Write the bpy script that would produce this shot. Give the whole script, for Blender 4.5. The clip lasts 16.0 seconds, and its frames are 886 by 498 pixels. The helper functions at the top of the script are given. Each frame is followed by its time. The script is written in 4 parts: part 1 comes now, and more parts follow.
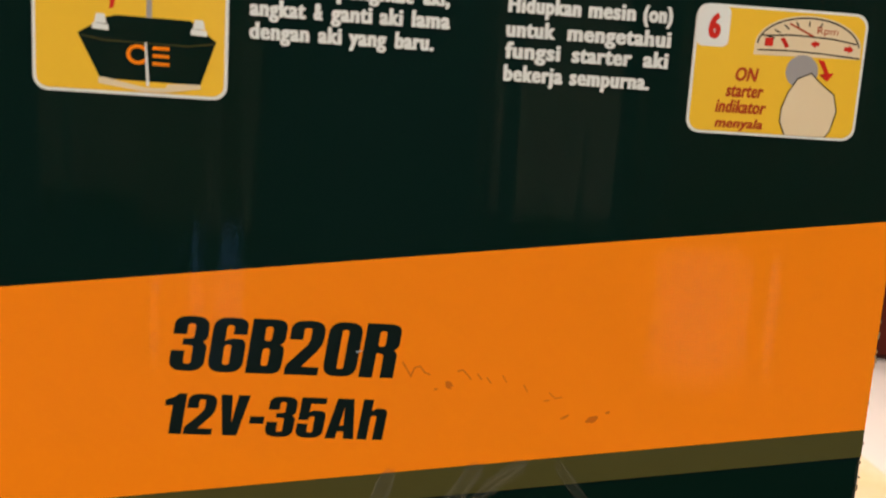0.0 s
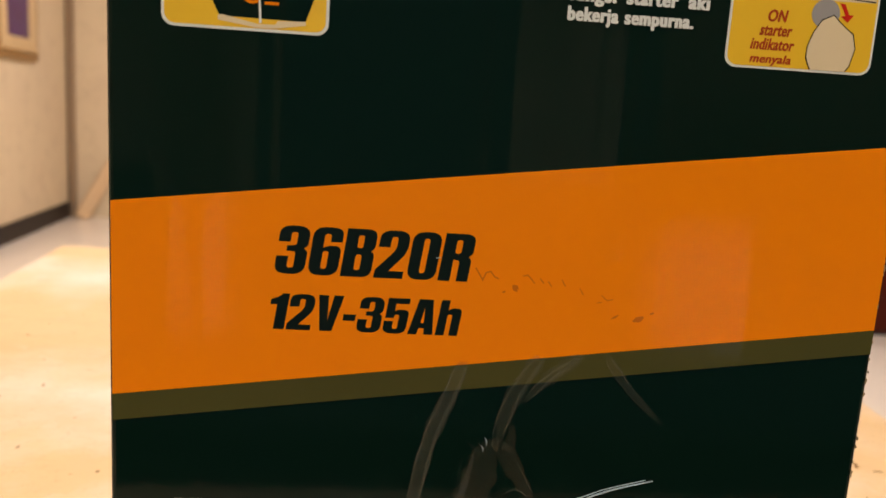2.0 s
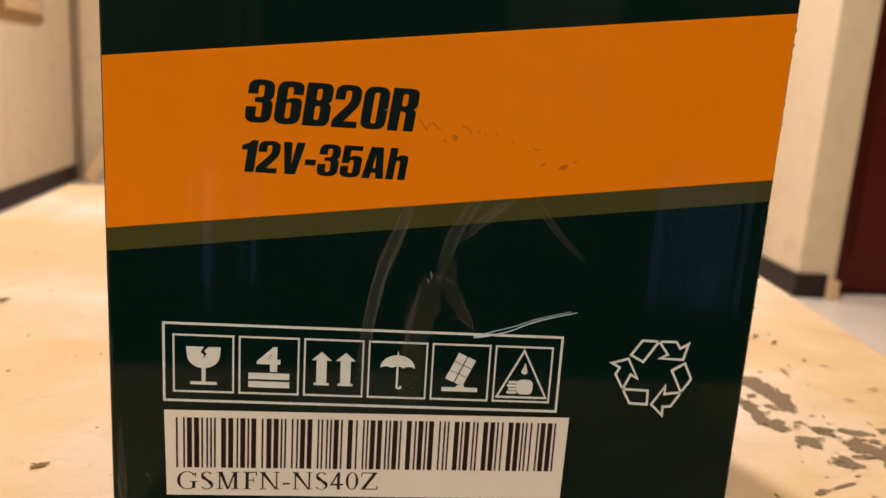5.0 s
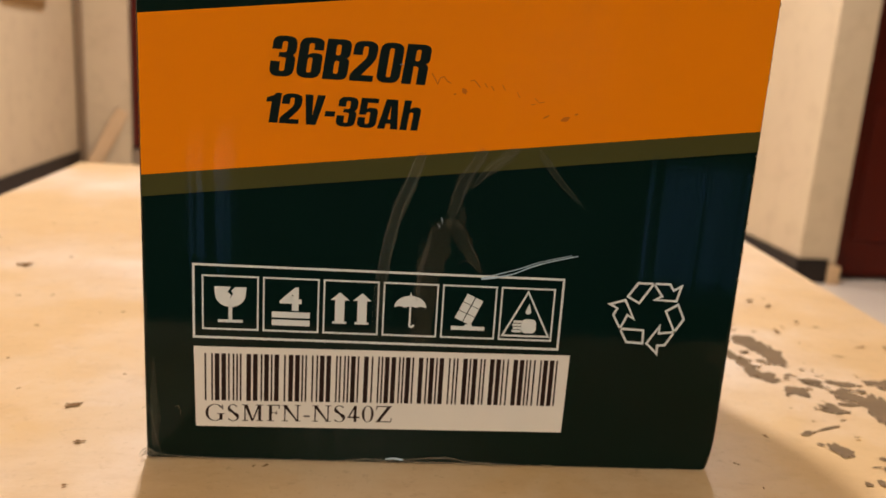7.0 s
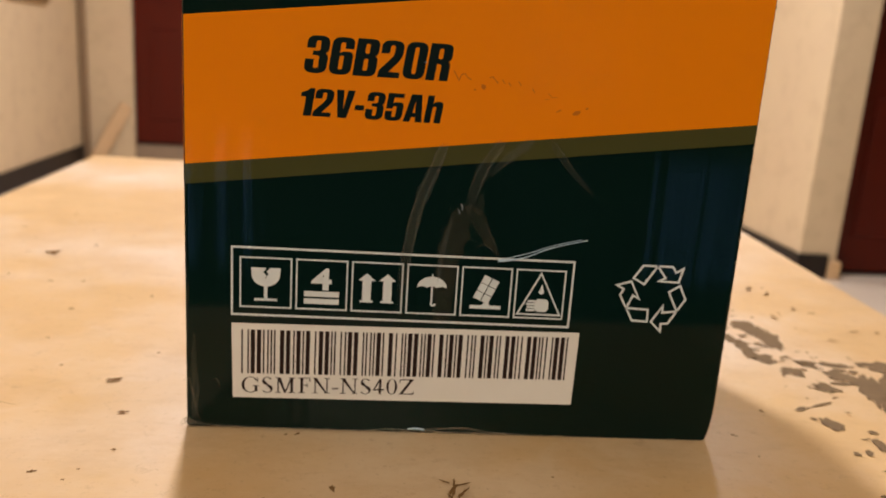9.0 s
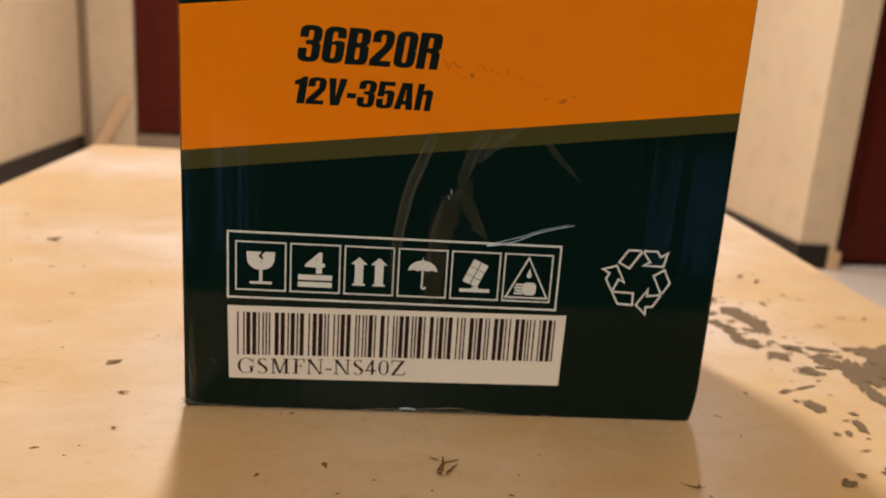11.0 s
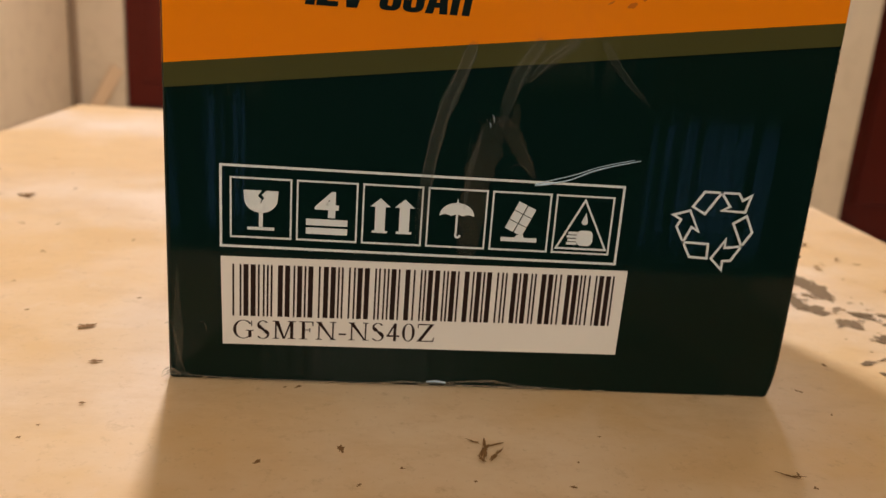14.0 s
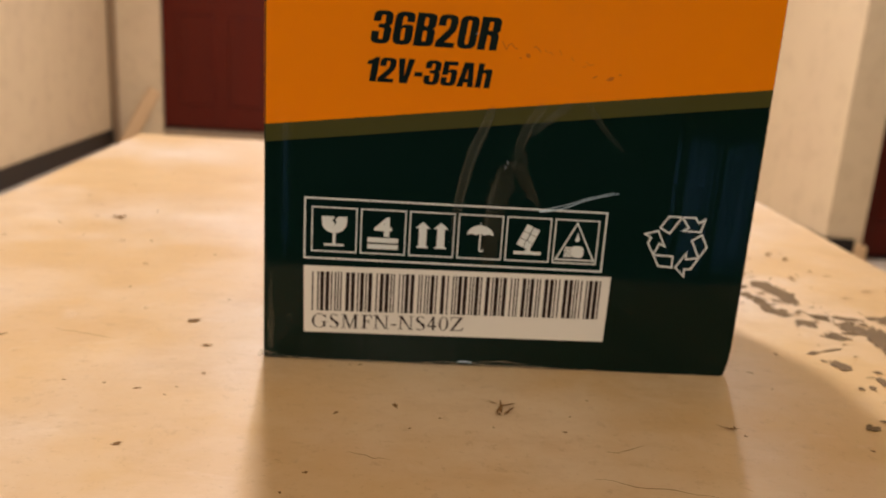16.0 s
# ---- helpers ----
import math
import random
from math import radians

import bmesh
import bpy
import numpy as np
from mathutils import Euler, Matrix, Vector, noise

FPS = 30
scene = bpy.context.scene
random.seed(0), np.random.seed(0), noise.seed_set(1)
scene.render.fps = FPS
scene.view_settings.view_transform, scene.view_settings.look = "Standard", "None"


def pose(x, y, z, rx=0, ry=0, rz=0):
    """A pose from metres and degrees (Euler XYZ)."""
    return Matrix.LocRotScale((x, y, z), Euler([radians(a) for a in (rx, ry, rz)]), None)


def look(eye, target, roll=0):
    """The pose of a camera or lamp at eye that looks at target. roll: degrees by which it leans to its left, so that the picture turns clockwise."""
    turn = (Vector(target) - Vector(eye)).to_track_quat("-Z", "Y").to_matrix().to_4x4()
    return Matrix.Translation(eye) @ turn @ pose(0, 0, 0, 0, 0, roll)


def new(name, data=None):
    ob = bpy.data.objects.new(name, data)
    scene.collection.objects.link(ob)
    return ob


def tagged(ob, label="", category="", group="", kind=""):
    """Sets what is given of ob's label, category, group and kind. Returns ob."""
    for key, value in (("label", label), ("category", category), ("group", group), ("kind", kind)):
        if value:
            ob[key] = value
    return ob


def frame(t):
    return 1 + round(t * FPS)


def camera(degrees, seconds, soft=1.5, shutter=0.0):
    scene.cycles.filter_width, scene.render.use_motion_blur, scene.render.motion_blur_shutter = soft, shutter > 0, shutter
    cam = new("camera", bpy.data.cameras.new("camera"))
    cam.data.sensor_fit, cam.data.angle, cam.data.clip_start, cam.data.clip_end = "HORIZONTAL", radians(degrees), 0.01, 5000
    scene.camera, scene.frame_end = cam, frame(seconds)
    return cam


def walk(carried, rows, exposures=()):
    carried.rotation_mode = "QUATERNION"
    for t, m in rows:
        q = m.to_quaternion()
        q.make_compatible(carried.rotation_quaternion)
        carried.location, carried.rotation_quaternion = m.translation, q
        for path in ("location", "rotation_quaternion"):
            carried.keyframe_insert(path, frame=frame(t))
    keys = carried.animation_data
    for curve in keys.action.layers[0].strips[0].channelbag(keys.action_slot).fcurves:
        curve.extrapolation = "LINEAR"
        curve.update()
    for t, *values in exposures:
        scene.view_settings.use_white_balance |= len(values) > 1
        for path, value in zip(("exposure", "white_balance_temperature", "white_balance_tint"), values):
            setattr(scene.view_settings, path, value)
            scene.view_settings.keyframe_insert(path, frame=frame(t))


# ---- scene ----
cam = camera(59.0, 16.0, soft=1.35, shutter=0.3)
PATH = [
    (0, (-0.0154, -0.1717, 0.1883), (0.1387, 1.8015, -0.0990), 3.46),
    (0.5, (-0.0196, -0.1781, 0.1893), (0.1429, 1.7895, -0.1301), 3.50),
    (1, (-0.0235, -0.1857, 0.1874), (0.1356, 1.7816, -0.1355), 3.43),
    (1.5, (-0.0330, -0.1931, 0.1809), (0.1362, 1.7718, -0.1521), 3.61),
    (2, (-0.0357, -0.1986, 0.1760), (0.1350, 1.7647, -0.1647), 3.62),
    (2.5, (-0.0339, -0.2024, 0.1739), (0.1323, 1.7600, -0.1747), 3.69),
    (3, (-0.0239, -0.2081, 0.1649), (0.1577, 1.7539, -0.1781), 3.79),
    (3.5, (-0.0245, -0.2182, 0.1604), (0.1364, 1.7397, -0.2151), 3.70),
    (4, (-0.0233, -0.2235, 0.1555), (0.1349, 1.7326, -0.2300), 3.74),
    (4.5, (-0.0189, -0.2307, 0.1521), (0.1389, 1.7217, -0.2518), 3.66),
    (7, (-0.0228, -0.2575, 0.1394), (0.1303, 1.6846, -0.3134), 3.63),
    (7.5, (-0.0212, -0.2658, 0.1380), (0.1289, 1.6766, -0.3140), 3.67),
    (8, (-0.0298, -0.2701, 0.1360), (0.1189, 1.6718, -0.3187), 3.65),
    (10.5, (-0.0313, -0.2869, 0.1468), (0.1235, 1.6477, -0.3364), 3.90),
    (11, (-0.0273, -0.2869, 0.1398), (0.1214, 1.6468, -0.3485), 3.80),
    (11.5, (-0.0197, -0.2899, 0.1359), (0.1187, 1.6457, -0.3481), 3.80),
    (12, (-0.0188, -0.2949, 0.1346), (0.1144, 1.6399, -0.3541), 3.74),
    (12.5, (-0.0244, -0.2667, 0.1306), (0.1161, 1.6655, -0.3665), 3.83),
    (13, (-0.0316, -0.2572, 0.1247), (0.1380, 1.6687, -0.3872), 3.96),
    (13.5, (-0.0407, -0.2490, 0.1176), (0.1407, 1.6717, -0.4099), 4.31),
    (14, (-0.0370, -0.2392, 0.1145), (0.1307, 1.6792, -0.4254), 4.16),
    (14.5, (-0.0357, -0.2454, 0.1084), (0.1236, 1.6819, -0.4018), 3.96),
    (15, (-0.0338, -0.2705, 0.1151), (0.1007, 1.6541, -0.4120), 3.93),
    (15.5, (-0.0331, -0.3142, 0.1227), (0.0679, 1.6183, -0.3825), 3.71),
    (16, (-0.0436, -0.3178, 0.1341), (0.0533, 1.6155, -0.3688), 3.60),
]
walk(cam, [(t, look(eye, target, roll)) for t, eye, target, roll in PATH],
     exposures=[(0.0, 0.42, 6050, 10), (0.5, 0.29, 6150, 10), (1.5, 0.05, 6500, 10), (2.5, 0.05, 6500, 10), (4.5, -0.03, 6500, 10), (7.0, -0.18, 6550, 10), (11.0, -0.27, 6400, 10), (12.0, -0.31, 6400, 10), (14.5, -0.22, 6300, 10), (15.5, -0.17, 6500, 10), (16.0, -0.30, 6600, 10)])
cam.data.dof.use_dof = True
cam.data.dof.focus_distance = 0.228
cam.data.dof.aperture_fstop = 15.0

# ---- world and lamps: a room at dusk, a ceiling lamp and added fill lamps ----
FLOOR_Z, CEIL_Z = -0.72, 2.05
world = bpy.data.worlds.new("dusk")
scene.world = world
world.use_nodes = True
world.node_tree.nodes["Background"].inputs[0].default_value = (0.10, 0.16, 0.30, 1)
world.node_tree.nodes["Background"].inputs[1].default_value = 0.15


def disk_lamp(name, x, y, size, watts, colour):
    data = bpy.data.lights.new(name, "AREA")
    data.shape, data.size, data.energy, data.color = "DISK", size, watts, colour
    ob = new(name, data)
    ob.matrix_world = pose(x, y, CEIL_Z - 0.06)
    return ob


PALE = (0.95, 0.91, 1.0)
disk_lamp("ceiling_lamp_over_table", -0.26, 1.05, 0.14, 57, PALE)
# added fill, no such lamp known: brightens the left wall
disk_lamp("fill_lamp_left_wall", -0.50, 3.9, 0.22, 46, PALE)
# placed by the carton's second shadow edge; also fills the right wall
disk_lamp("fill_lamp_right", 0.90, 2.6, 0.22, 33, PALE)
SOFT = (1.0, 0.835, 0.64)
# added unseen fills: one for the curtains, one for the carton's front
disk_lamp("fill_lamp_curtains", 0.2, -1.72, 0.3, 22, SOFT)
lamp = disk_lamp("fill_lamp_front", 0, 0, 0.26, 8.7, SOFT)
lamp.matrix_world = look((-0.05, -1.70, 0.86), (0.0, 0.0, 0.1))


# ---- materials ----


class Mat:
    """A Principled material with helpers for noise mixes and bump."""

    def __init__(self, name, base, rough=0.5, metal=0.0, spec=0.5):
        self.m = bpy.data.materials.new(name)
        self.m.use_nodes = True
        self.t = self.m.node_tree
        self.p = self.t.nodes["Principled BSDF"]
        self.p.inputs["Base Color"].default_value = base
        self.p.inputs["Roughness"].default_value = rough
        self.p.inputs["Metallic"].default_value = metal
        self.p.inputs["Specular IOR Level"].default_value = spec
        self.colour = None
        self.normal = None
        self.base = base

    def node(self, kind, **inputs):
        n = self.t.nodes.new(kind)
        for k, v in inputs.items():
            n.inputs[k.replace("_", " ")].default_value = v
        return n

    def coords(self, scale=(1, 1, 1)):
        c = self.t.nodes.new("ShaderNodeTexCoord")
        mp = self.t.nodes.new("ShaderNodeMapping")
        mp.inputs["Scale"].default_value = scale
        self.t.links.new(c.outputs["Object"], mp.inputs["Vector"])
        return mp.outputs["Vector"]

    def noise(self, scale, detail=4, rough=0.55, stretch=(1, 1, 1), distortion=0.0):
        n = self.node("ShaderNodeTexNoise", Scale=scale, Detail=detail, Roughness=rough, Distortion=distortion)
        self.t.links.new(self.coords(stretch), n.inputs["Vector"])
        return n.outputs["Fac"]

    def ramp(self, fac, lo, hi):
        r = self.t.nodes.new("ShaderNodeValToRGB")
        r.color_ramp.elements[0].position, r.color_ramp.elements[1].position = lo, hi
        self.t.links.new(fac, r.inputs["Fac"])
        return r.outputs["Color"]

    def blend(self, fac, other, amount=1.0):
        """Mix the colour so far with another where fac is high."""
        mx = self.t.nodes.new("ShaderNodeMix")
        mx.data_type = "RGBA"
        if amount != 1.0:
            k = self.t.nodes.new("ShaderNodeMath")
            k.operation = "MULTIPLY"
            k.inputs[1].default_value = amount
            self.t.links.new(fac, k.inputs[0])
            fac = k.outputs[0]
        self.t.links.new(fac, mx.inputs["Factor"])
        if self.colour is None:
            mx.inputs["A"].default_value = self.base
        else:
            self.t.links.new(self.colour, mx.inputs["A"])
        mx.inputs["B"].default_value = other
        self.colour = mx.outputs["Result"]
        self.t.links.new(self.colour, self.p.inputs["Base Color"])
        return self

    def bump(self, fac, strength, distance=0.001):
        b = self.t.nodes.new("ShaderNodeBump")
        b.inputs["Strength"].default_value, b.inputs["Distance"].default_value = strength, distance
        self.t.links.new(fac, b.inputs["Height"])
        if self.normal is not None:
            self.t.links.new(self.normal, b.inputs["Normal"])
        self.normal = b.outputs["Normal"]
        self.t.links.new(self.normal, self.p.inputs["Normal"])
        return self

    def gloss(self, fac, lo, hi):
        mr = self.node("ShaderNodeMapRange")
        mr.inputs["To Min"].default_value, mr.inputs["To Max"].default_value = lo, hi
        self.t.links.new(fac, mr.inputs["Value"])
        self.t.links.new(mr.outputs["Result"], self.p.inputs["Roughness"])
        return self


def print_ink(name, base, rough=0.07, spec=0.175, fade=0.12):
    """Ink on laminated corrugated board: faint flutes and soft dents under a gloss film."""
    k = Mat(name, base, rough, 0.0, spec)
    flutes = k.noise(1.0, 1, 0.4, (130, 130, 4))
    dents = k.noise(9.0, 3, 0.5, (1.0, 1.0, 0.45))
    grain = k.noise(900.0, 2)
    k.bump(dents, 0.09, 0.004).bump(flutes, 0.42, 0.0006).bump(grain, 0.05, 0.0002)
    k.blend(k.noise(30.0, 6), tuple(min(1, c * 1.0 + 0.006) for c in base[:3]) + (1,), fade)
    k.gloss(k.noise(22.0, 5), rough * 0.75, rough * 1.4)
    return k.m


M_GREEN = print_ink("green_print", (0.0016, 0.0104, 0.0076, 1), 0.07, 0.155)
M_ORANGE = print_ink("orange_print", (0.86, 0.235, 0.0022, 1), 0.09, 0.13)
M_OLIVE = print_ink("olive_print", (0.064, 0.062, 0.018, 1))
M_WHITE = print_ink("white_print", (0.72, 0.75, 0.78, 1), 0.3)
M_INK = print_ink("dark_green_ink", (0.004, 0.010, 0.009, 1), 0.2)
M_YELLOW = print_ink("yellow_print", (0.80, 0.50, 0.03, 1), 0.3)
M_RED = print_ink("red_print", (0.55, 0.02, 0.01, 1), 0.3)
M_RUST = print_ink("rust_red_print", (0.40, 0.05, 0.012, 1), 0.3)
M_SCUFF = print_ink("brown_scuff", (0.53, 0.125, 0.003, 1), 0.3)
M_CREAM = print_ink("cream_print", (0.72, 0.60, 0.42, 1), 0.3)
M_GREY = print_ink("grey_print", (0.32, 0.31, 0.33, 1), 0.3)
M_BLACK = print_ink("black_line_print", (0.016, 0.013, 0.011, 1), 0.3)

k = Mat("label_paper", (0.82, 0.785, 0.765, 1), 0.45)
k.blend(k.noise(60.0, 6), (0.70, 0.67, 0.645, 1), 0.5).bump(k.noise(9.0, 3), 0.2, 0.002).bump(k.noise(700.0, 3), 0.08, 0.0002)
M_LABEL = k.m
k = Mat("label_ink", (0.014, 0.005, 0.004, 1), 0.5, 0.0, 0.2)
k.blend(k.noise(400.0, 3), (0.035, 0.014, 0.010, 1), 0.5)
M_LABEL_INK = k.m

k = Mat("box_edge_board", (0.30, 0.22, 0.13, 1), 0.8)
k.blend(k.noise(150.0, 5), (0.42, 0.33, 0.22, 1))
M_BOARD = k.m


def film(name, tint, mixing, rough, wrinkled=0.3):
    """Clear packing tape: mostly see-through, with a gloss and a faint haze."""
    k = Mat(name, tint, rough)
    tr = k.t.nodes.new("ShaderNodeBsdfTransparent")
    mx = k.t.nodes.new("ShaderNodeMixShader")
    out = k.t.nodes["Material Output"]
    haze = k.noise(45.0, 5, 0.6, (1.0, 1.0, 0.35))
    mr = k.node("ShaderNodeMapRange")
    mr.inputs["From Min"].default_value, mr.inputs["From Max"].default_value = 0.35, 0.7
    mr.inputs["To Min"].default_value, mr.inputs["To Max"].default_value = mixing * 0.5, mixing
    k.t.links.new(haze, mr.inputs["Value"])
    k.t.links.new(mr.outputs["Result"], mx.inputs["Fac"])
    k.t.links.new(tr.outputs[0], mx.inputs[1])
    k.t.links.new(k.p.outputs[0], mx.inputs[2])
    k.t.links.new(mx.outputs[0], out.inputs["Surface"])
    k.bump(k.noise(160.0, 4, 0.6, (1, 1, 0.3)), wrinkled, 0.001)
    return k.m


M_CREASE = film("tape_crease", (0.30, 0.30, 0.26, 1), 0.15, 0.14)
# pale blue base paints the highlight on tape ridges
M_GLINT = film("tape_ridge", (0.62, 0.80, 1.0, 1), 1.0, 0.12)
M_HAZE = film("tape_haze", (0.20, 0.19, 0.15, 1), 0.18, 0.2)
# brownish see-through tint, broad and nearly flat
M_BROWN_FILM = film("tape_brown_film", (0.13, 0.105, 0.07, 1), 0.22, 0.4, 0.06)
M_TAPE = film("tape_edge", (0.34, 0.29, 0.22, 1), 0.42, 0.10)

# worn cream paint on the table top
k = Mat("worn_cream_top", (0.635, 0.420, 0.195, 1), 0.36, 0.0, 0.4)
k.blend(k.ramp(k.noise(5.0, 6, 0.62), 0.42, 0.64), (0.715, 0.575, 0.42, 1), 0.9)
k.blend(k.ramp(k.noise(13.0, 8, 0.70, (0.8, 1.1, 1)), 0.45, 0.68), (0.56, 0.345, 0.145, 1), 0.42)
k.blend(k.ramp(k.noise(48.0, 8, 0.72, (0.6, 1.2, 1)), 0.50, 0.72), (0.47, 0.29, 0.13, 1), 0.32)
k.blend(k.ramp(k.noise(420.0, 4, 0.7), 0.60, 0.72), (0.30, 0.17, 0.07, 1), 0.28)
k.blend(k.ramp(k.noise(170.0, 6, 0.7), 0.58, 0.72), (0.34, 0.20, 0.09, 1), 0.35)
k.blend(k.ramp(k.noise(26.0, 3, 0.5, (1, 1, 1), 1.5), 0.63, 0.70), (0.76, 0.62, 0.46, 1), 0.16)
k.gloss(k.noise(20.0, 6, 0.6), 0.24, 0.52)
k.bump(k.noise(30.0, 6, 0.6), 0.15, 0.001).bump(k.noise(420.0, 4, 0.6, (0.4, 1, 1)), 0.12, 0.0003)
M_TOP = k.m
k = Mat("bare_board", (0.135, 0.085, 0.040, 1), 0.8, 0.0, 0.2)
k.blend(k.noise(120.0, 6, 0.7, (0.3, 1.5, 1)), (0.235, 0.155, 0.075, 1), 0.9).bump(k.noise(300.0, 5), 0.4, 0.0006)
M_BARE = k.m
k = Mat("dark_dirt", (0.17, 0.085, 0.030, 1), 0.9, 0.0, 0.08)
k.blend(k.noise(500.0, 4), (0.26, 0.16, 0.075, 1), 0.8)
M_DIRT = k.m
k = Mat("table_wood", (0.20, 0.11, 0.05, 1), 0.5)
k.blend(k.noise(18.0, 6, 0.6, (4, 4, 0.4)), (0.11, 0.055, 0.025, 1)).bump(k.noise(60.0, 4, 0.6, (4, 4, 0.4)), 0.2, 0.001)
M_WOOD = k.m

k = Mat("cream_plaster", (0.69, 0.545, 0.34, 1), 0.6)
k.blend(k.ramp(k.noise(2.2, 6, 0.6), 0.42, 0.68), (0.66, 0.51, 0.325, 1), 0.75)
k.blend(k.ramp(k.noise(9.0, 7, 0.65), 0.50, 0.72), (0.52, 0.385, 0.225, 1), 0.5)
k.bump(k.noise(40.0, 5), 0.15, 0.003)
M_WALL = k.m
k = Mat("dark_baseboard", (0.012, 0.008, 0.006, 1), 0.5, 0.0, 0.3)
k.blend(k.noise(12.0, 5), (0.022, 0.014, 0.010, 1)).bump(k.noise(80.0, 4), 0.1, 0.001)
M_BASE = k.m
k = Mat("red_brown_door", (0.105, 0.010, 0.003, 1), 0.4, 0.0, 0.2)
k.blend(k.noise(5.0, 6, 0.6, (6, 6, 0.35)), (0.07, 0.008, 0.004, 1)).bump(k.noise(30.0, 4, 0.6, (6, 6, 0.4)), 0.15, 0.001)
M_DOOR = k.m
k = Mat("pale_floor_tile", (0.86, 0.745, 0.59, 1), 0.22)
k.blend(k.noise(4.0, 6, 0.6), (0.80, 0.68, 0.52, 1), 0.7).bump(k.noise(12.0, 3), 0.04, 0.002)
M_FLOOR = k.m
k = Mat("ceiling_paint", (0.80, 0.71, 0.56, 1), 0.8)
k.blend(k.noise(3.0, 5), (0.74, 0.64, 0.49, 1), 0.6)
M_CEIL = k.m
k = Mat("light_wood", (0.74, 0.52, 0.29, 1), 0.5)
k.blend(k.noise(30.0, 6, 0.6, (5, 5, 0.5)), (0.50, 0.29, 0.12, 1), 0.7)
M_STICK = k.m
# grey-brown, darker than the plaster, carries the riser's shade
k = Mat("step_in_shade", (0.34, 0.25, 0.165, 1), 0.7)
k.blend(k.noise(10.0, 6), (0.25, 0.175, 0.11, 1), 0.8).bump(k.noise(40.0, 4), 0.2, 0.002)
M_STEP = k.m
k = Mat("corner_shade_brown", (0.30, 0.20, 0.11, 1), 0.6)
k.blend(k.noise(14.0, 5, 0.6, (5, 5, 0.4)), (0.22, 0.14, 0.075, 1), 0.8)
M_CORNER_SHADE = k.m
k = Mat("gilt_frame_wood", (0.36, 0.20, 0.06, 1), 0.4)
k.blend(k.noise(40.0, 5), (0.20, 0.10, 0.03, 1)).bump(k.noise(60.0, 4), 0.3, 0.002)
M_GILT = k.m
k = Mat("pale_gilt_wood", (0.66, 0.47, 0.24, 1), 0.35)
k.blend(k.noise(40.0, 5), (0.50, 0.32, 0.13, 1), 0.7).bump(k.noise(60.0, 4), 0.3, 0.002)
M_PALE_GILT = k.m
k = Mat("purple_picture", (0.10, 0.06, 0.20, 1), 0.4)
k.blend(k.noise(6.0, 5), (0.10, 0.03, 0.05, 1))
M_PURPLE = k.m
k = Mat("khaki_curtain", (0.86, 0.84, 0.70, 1), 0.85)
k.blend(k.noise(6.0, 5, 0.6, (5, 5, 0.3)), (0.52, 0.51, 0.40, 1), 0.9).bump(k.noise(500.0, 2), 0.2, 0.001)
M_CURTAIN = k.m
k = Mat("olive_curtain", (0.70, 0.69, 0.54, 1), 0.85)
k.blend(k.noise(6.0, 5, 0.6, (5, 5, 0.3)), (0.22, 0.225, 0.17, 1), 0.9).bump(k.noise(500.0, 2), 0.2, 0.001)
M_OLIVE_CLOTH = k.m
k = Mat("dark_teal_wall", (0.095, 0.195, 0.245, 1), 0.7)
k.blend(k.noise(3.0, 5), (0.115, 0.215, 0.26, 1), 0.8)
M_TEAL = k.m
k = Mat("dark_floor_slab", (0.014, 0.022, 0.022, 1), 0.9)
k.blend(k.noise(60.0, 5), (0.022, 0.03, 0.03, 1), 0.8).bump(k.noise(300.0, 3), 0.5, 0.003)
M_DARK_SLAB = k.m
k = Mat("window_frame_paint", (0.05, 0.045, 0.04, 1), 0.5)
k.blend(k.noise(20.0, 4), (0.08, 0.07, 0.06, 1))
M_FRAME = k.m
dusk = bpy.data.materials.new("blue_glow_sheet")
dusk.use_nodes = True
dt = dusk.node_tree
dt.nodes.remove(dt.nodes["Principled BSDF"])
em = dt.nodes.new("ShaderNodeEmission")
# glow raised until blue shows in the carton's gloss
em.inputs["Color"].default_value, em.inputs["Strength"].default_value = (0.11, 0.21, 0.42, 1), 4.2
dt.links.new(em.outputs[0], dt.nodes["Material Output"].inputs["Surface"])
glass = Mat("window_glass", (1, 1, 1, 1), 0.0)
glass.p.inputs["Transmission Weight"].default_value = 1.0
M_GLASS = glass.m


# ---- mesh helpers ----
def finish(name, bm, material, parent=None, smooth=False):
    me = bpy.data.meshes.new(name)
    bmesh.ops.recalc_face_normals(bm, faces=bm.faces)
    bm.to_mesh(me)
    bm.free()
    me.materials.append(material)
    if smooth:
        for p in me.polygons:
            p.use_smooth = True
    ob = new(name, me)
    if parent is not None:
        ob.parent = parent
    return ob


def part(name, bm, material, parent, label="", smooth=False):
    ob = finish(name, bm, material, parent, smooth)
    if label:
        ob["label"] = label
    return ob


def thing(name, label, category, group="", kind="", at=None):
    ob = new(name)
    ob.empty_display_size = 0.05
    if at is not None:
        ob.matrix_world = at
    return tagged(ob, label, category, group, kind)


def add_box(bm, x0, x1, y0, y1, z0, z1, bevel=0.0, segments=2):
    made = bmesh.ops.create_cube(bm, size=1.0)
    vs = made["verts"]
    for v in vs:
        v.co = Vector((x0 + (v.co.x + 0.5) * (x1 - x0), y0 + (v.co.y + 0.5) * (y1 - y0), z0 + (v.co.z + 0.5) * (z1 - z0)))
    if bevel:
        es = {e for v in vs for e in v.link_edges}
        bmesh.ops.bevel(bm, geom=list(es), offset=bevel, segments=segments, affect="EDGES", profile=0.5)
    return bm


def block(x0, x1, y0, y1, z0, z1, bevel=0.0, segments=2):
    return add_box(bmesh.new(), x0, x1, y0, y1, z0, z1, bevel, segments)


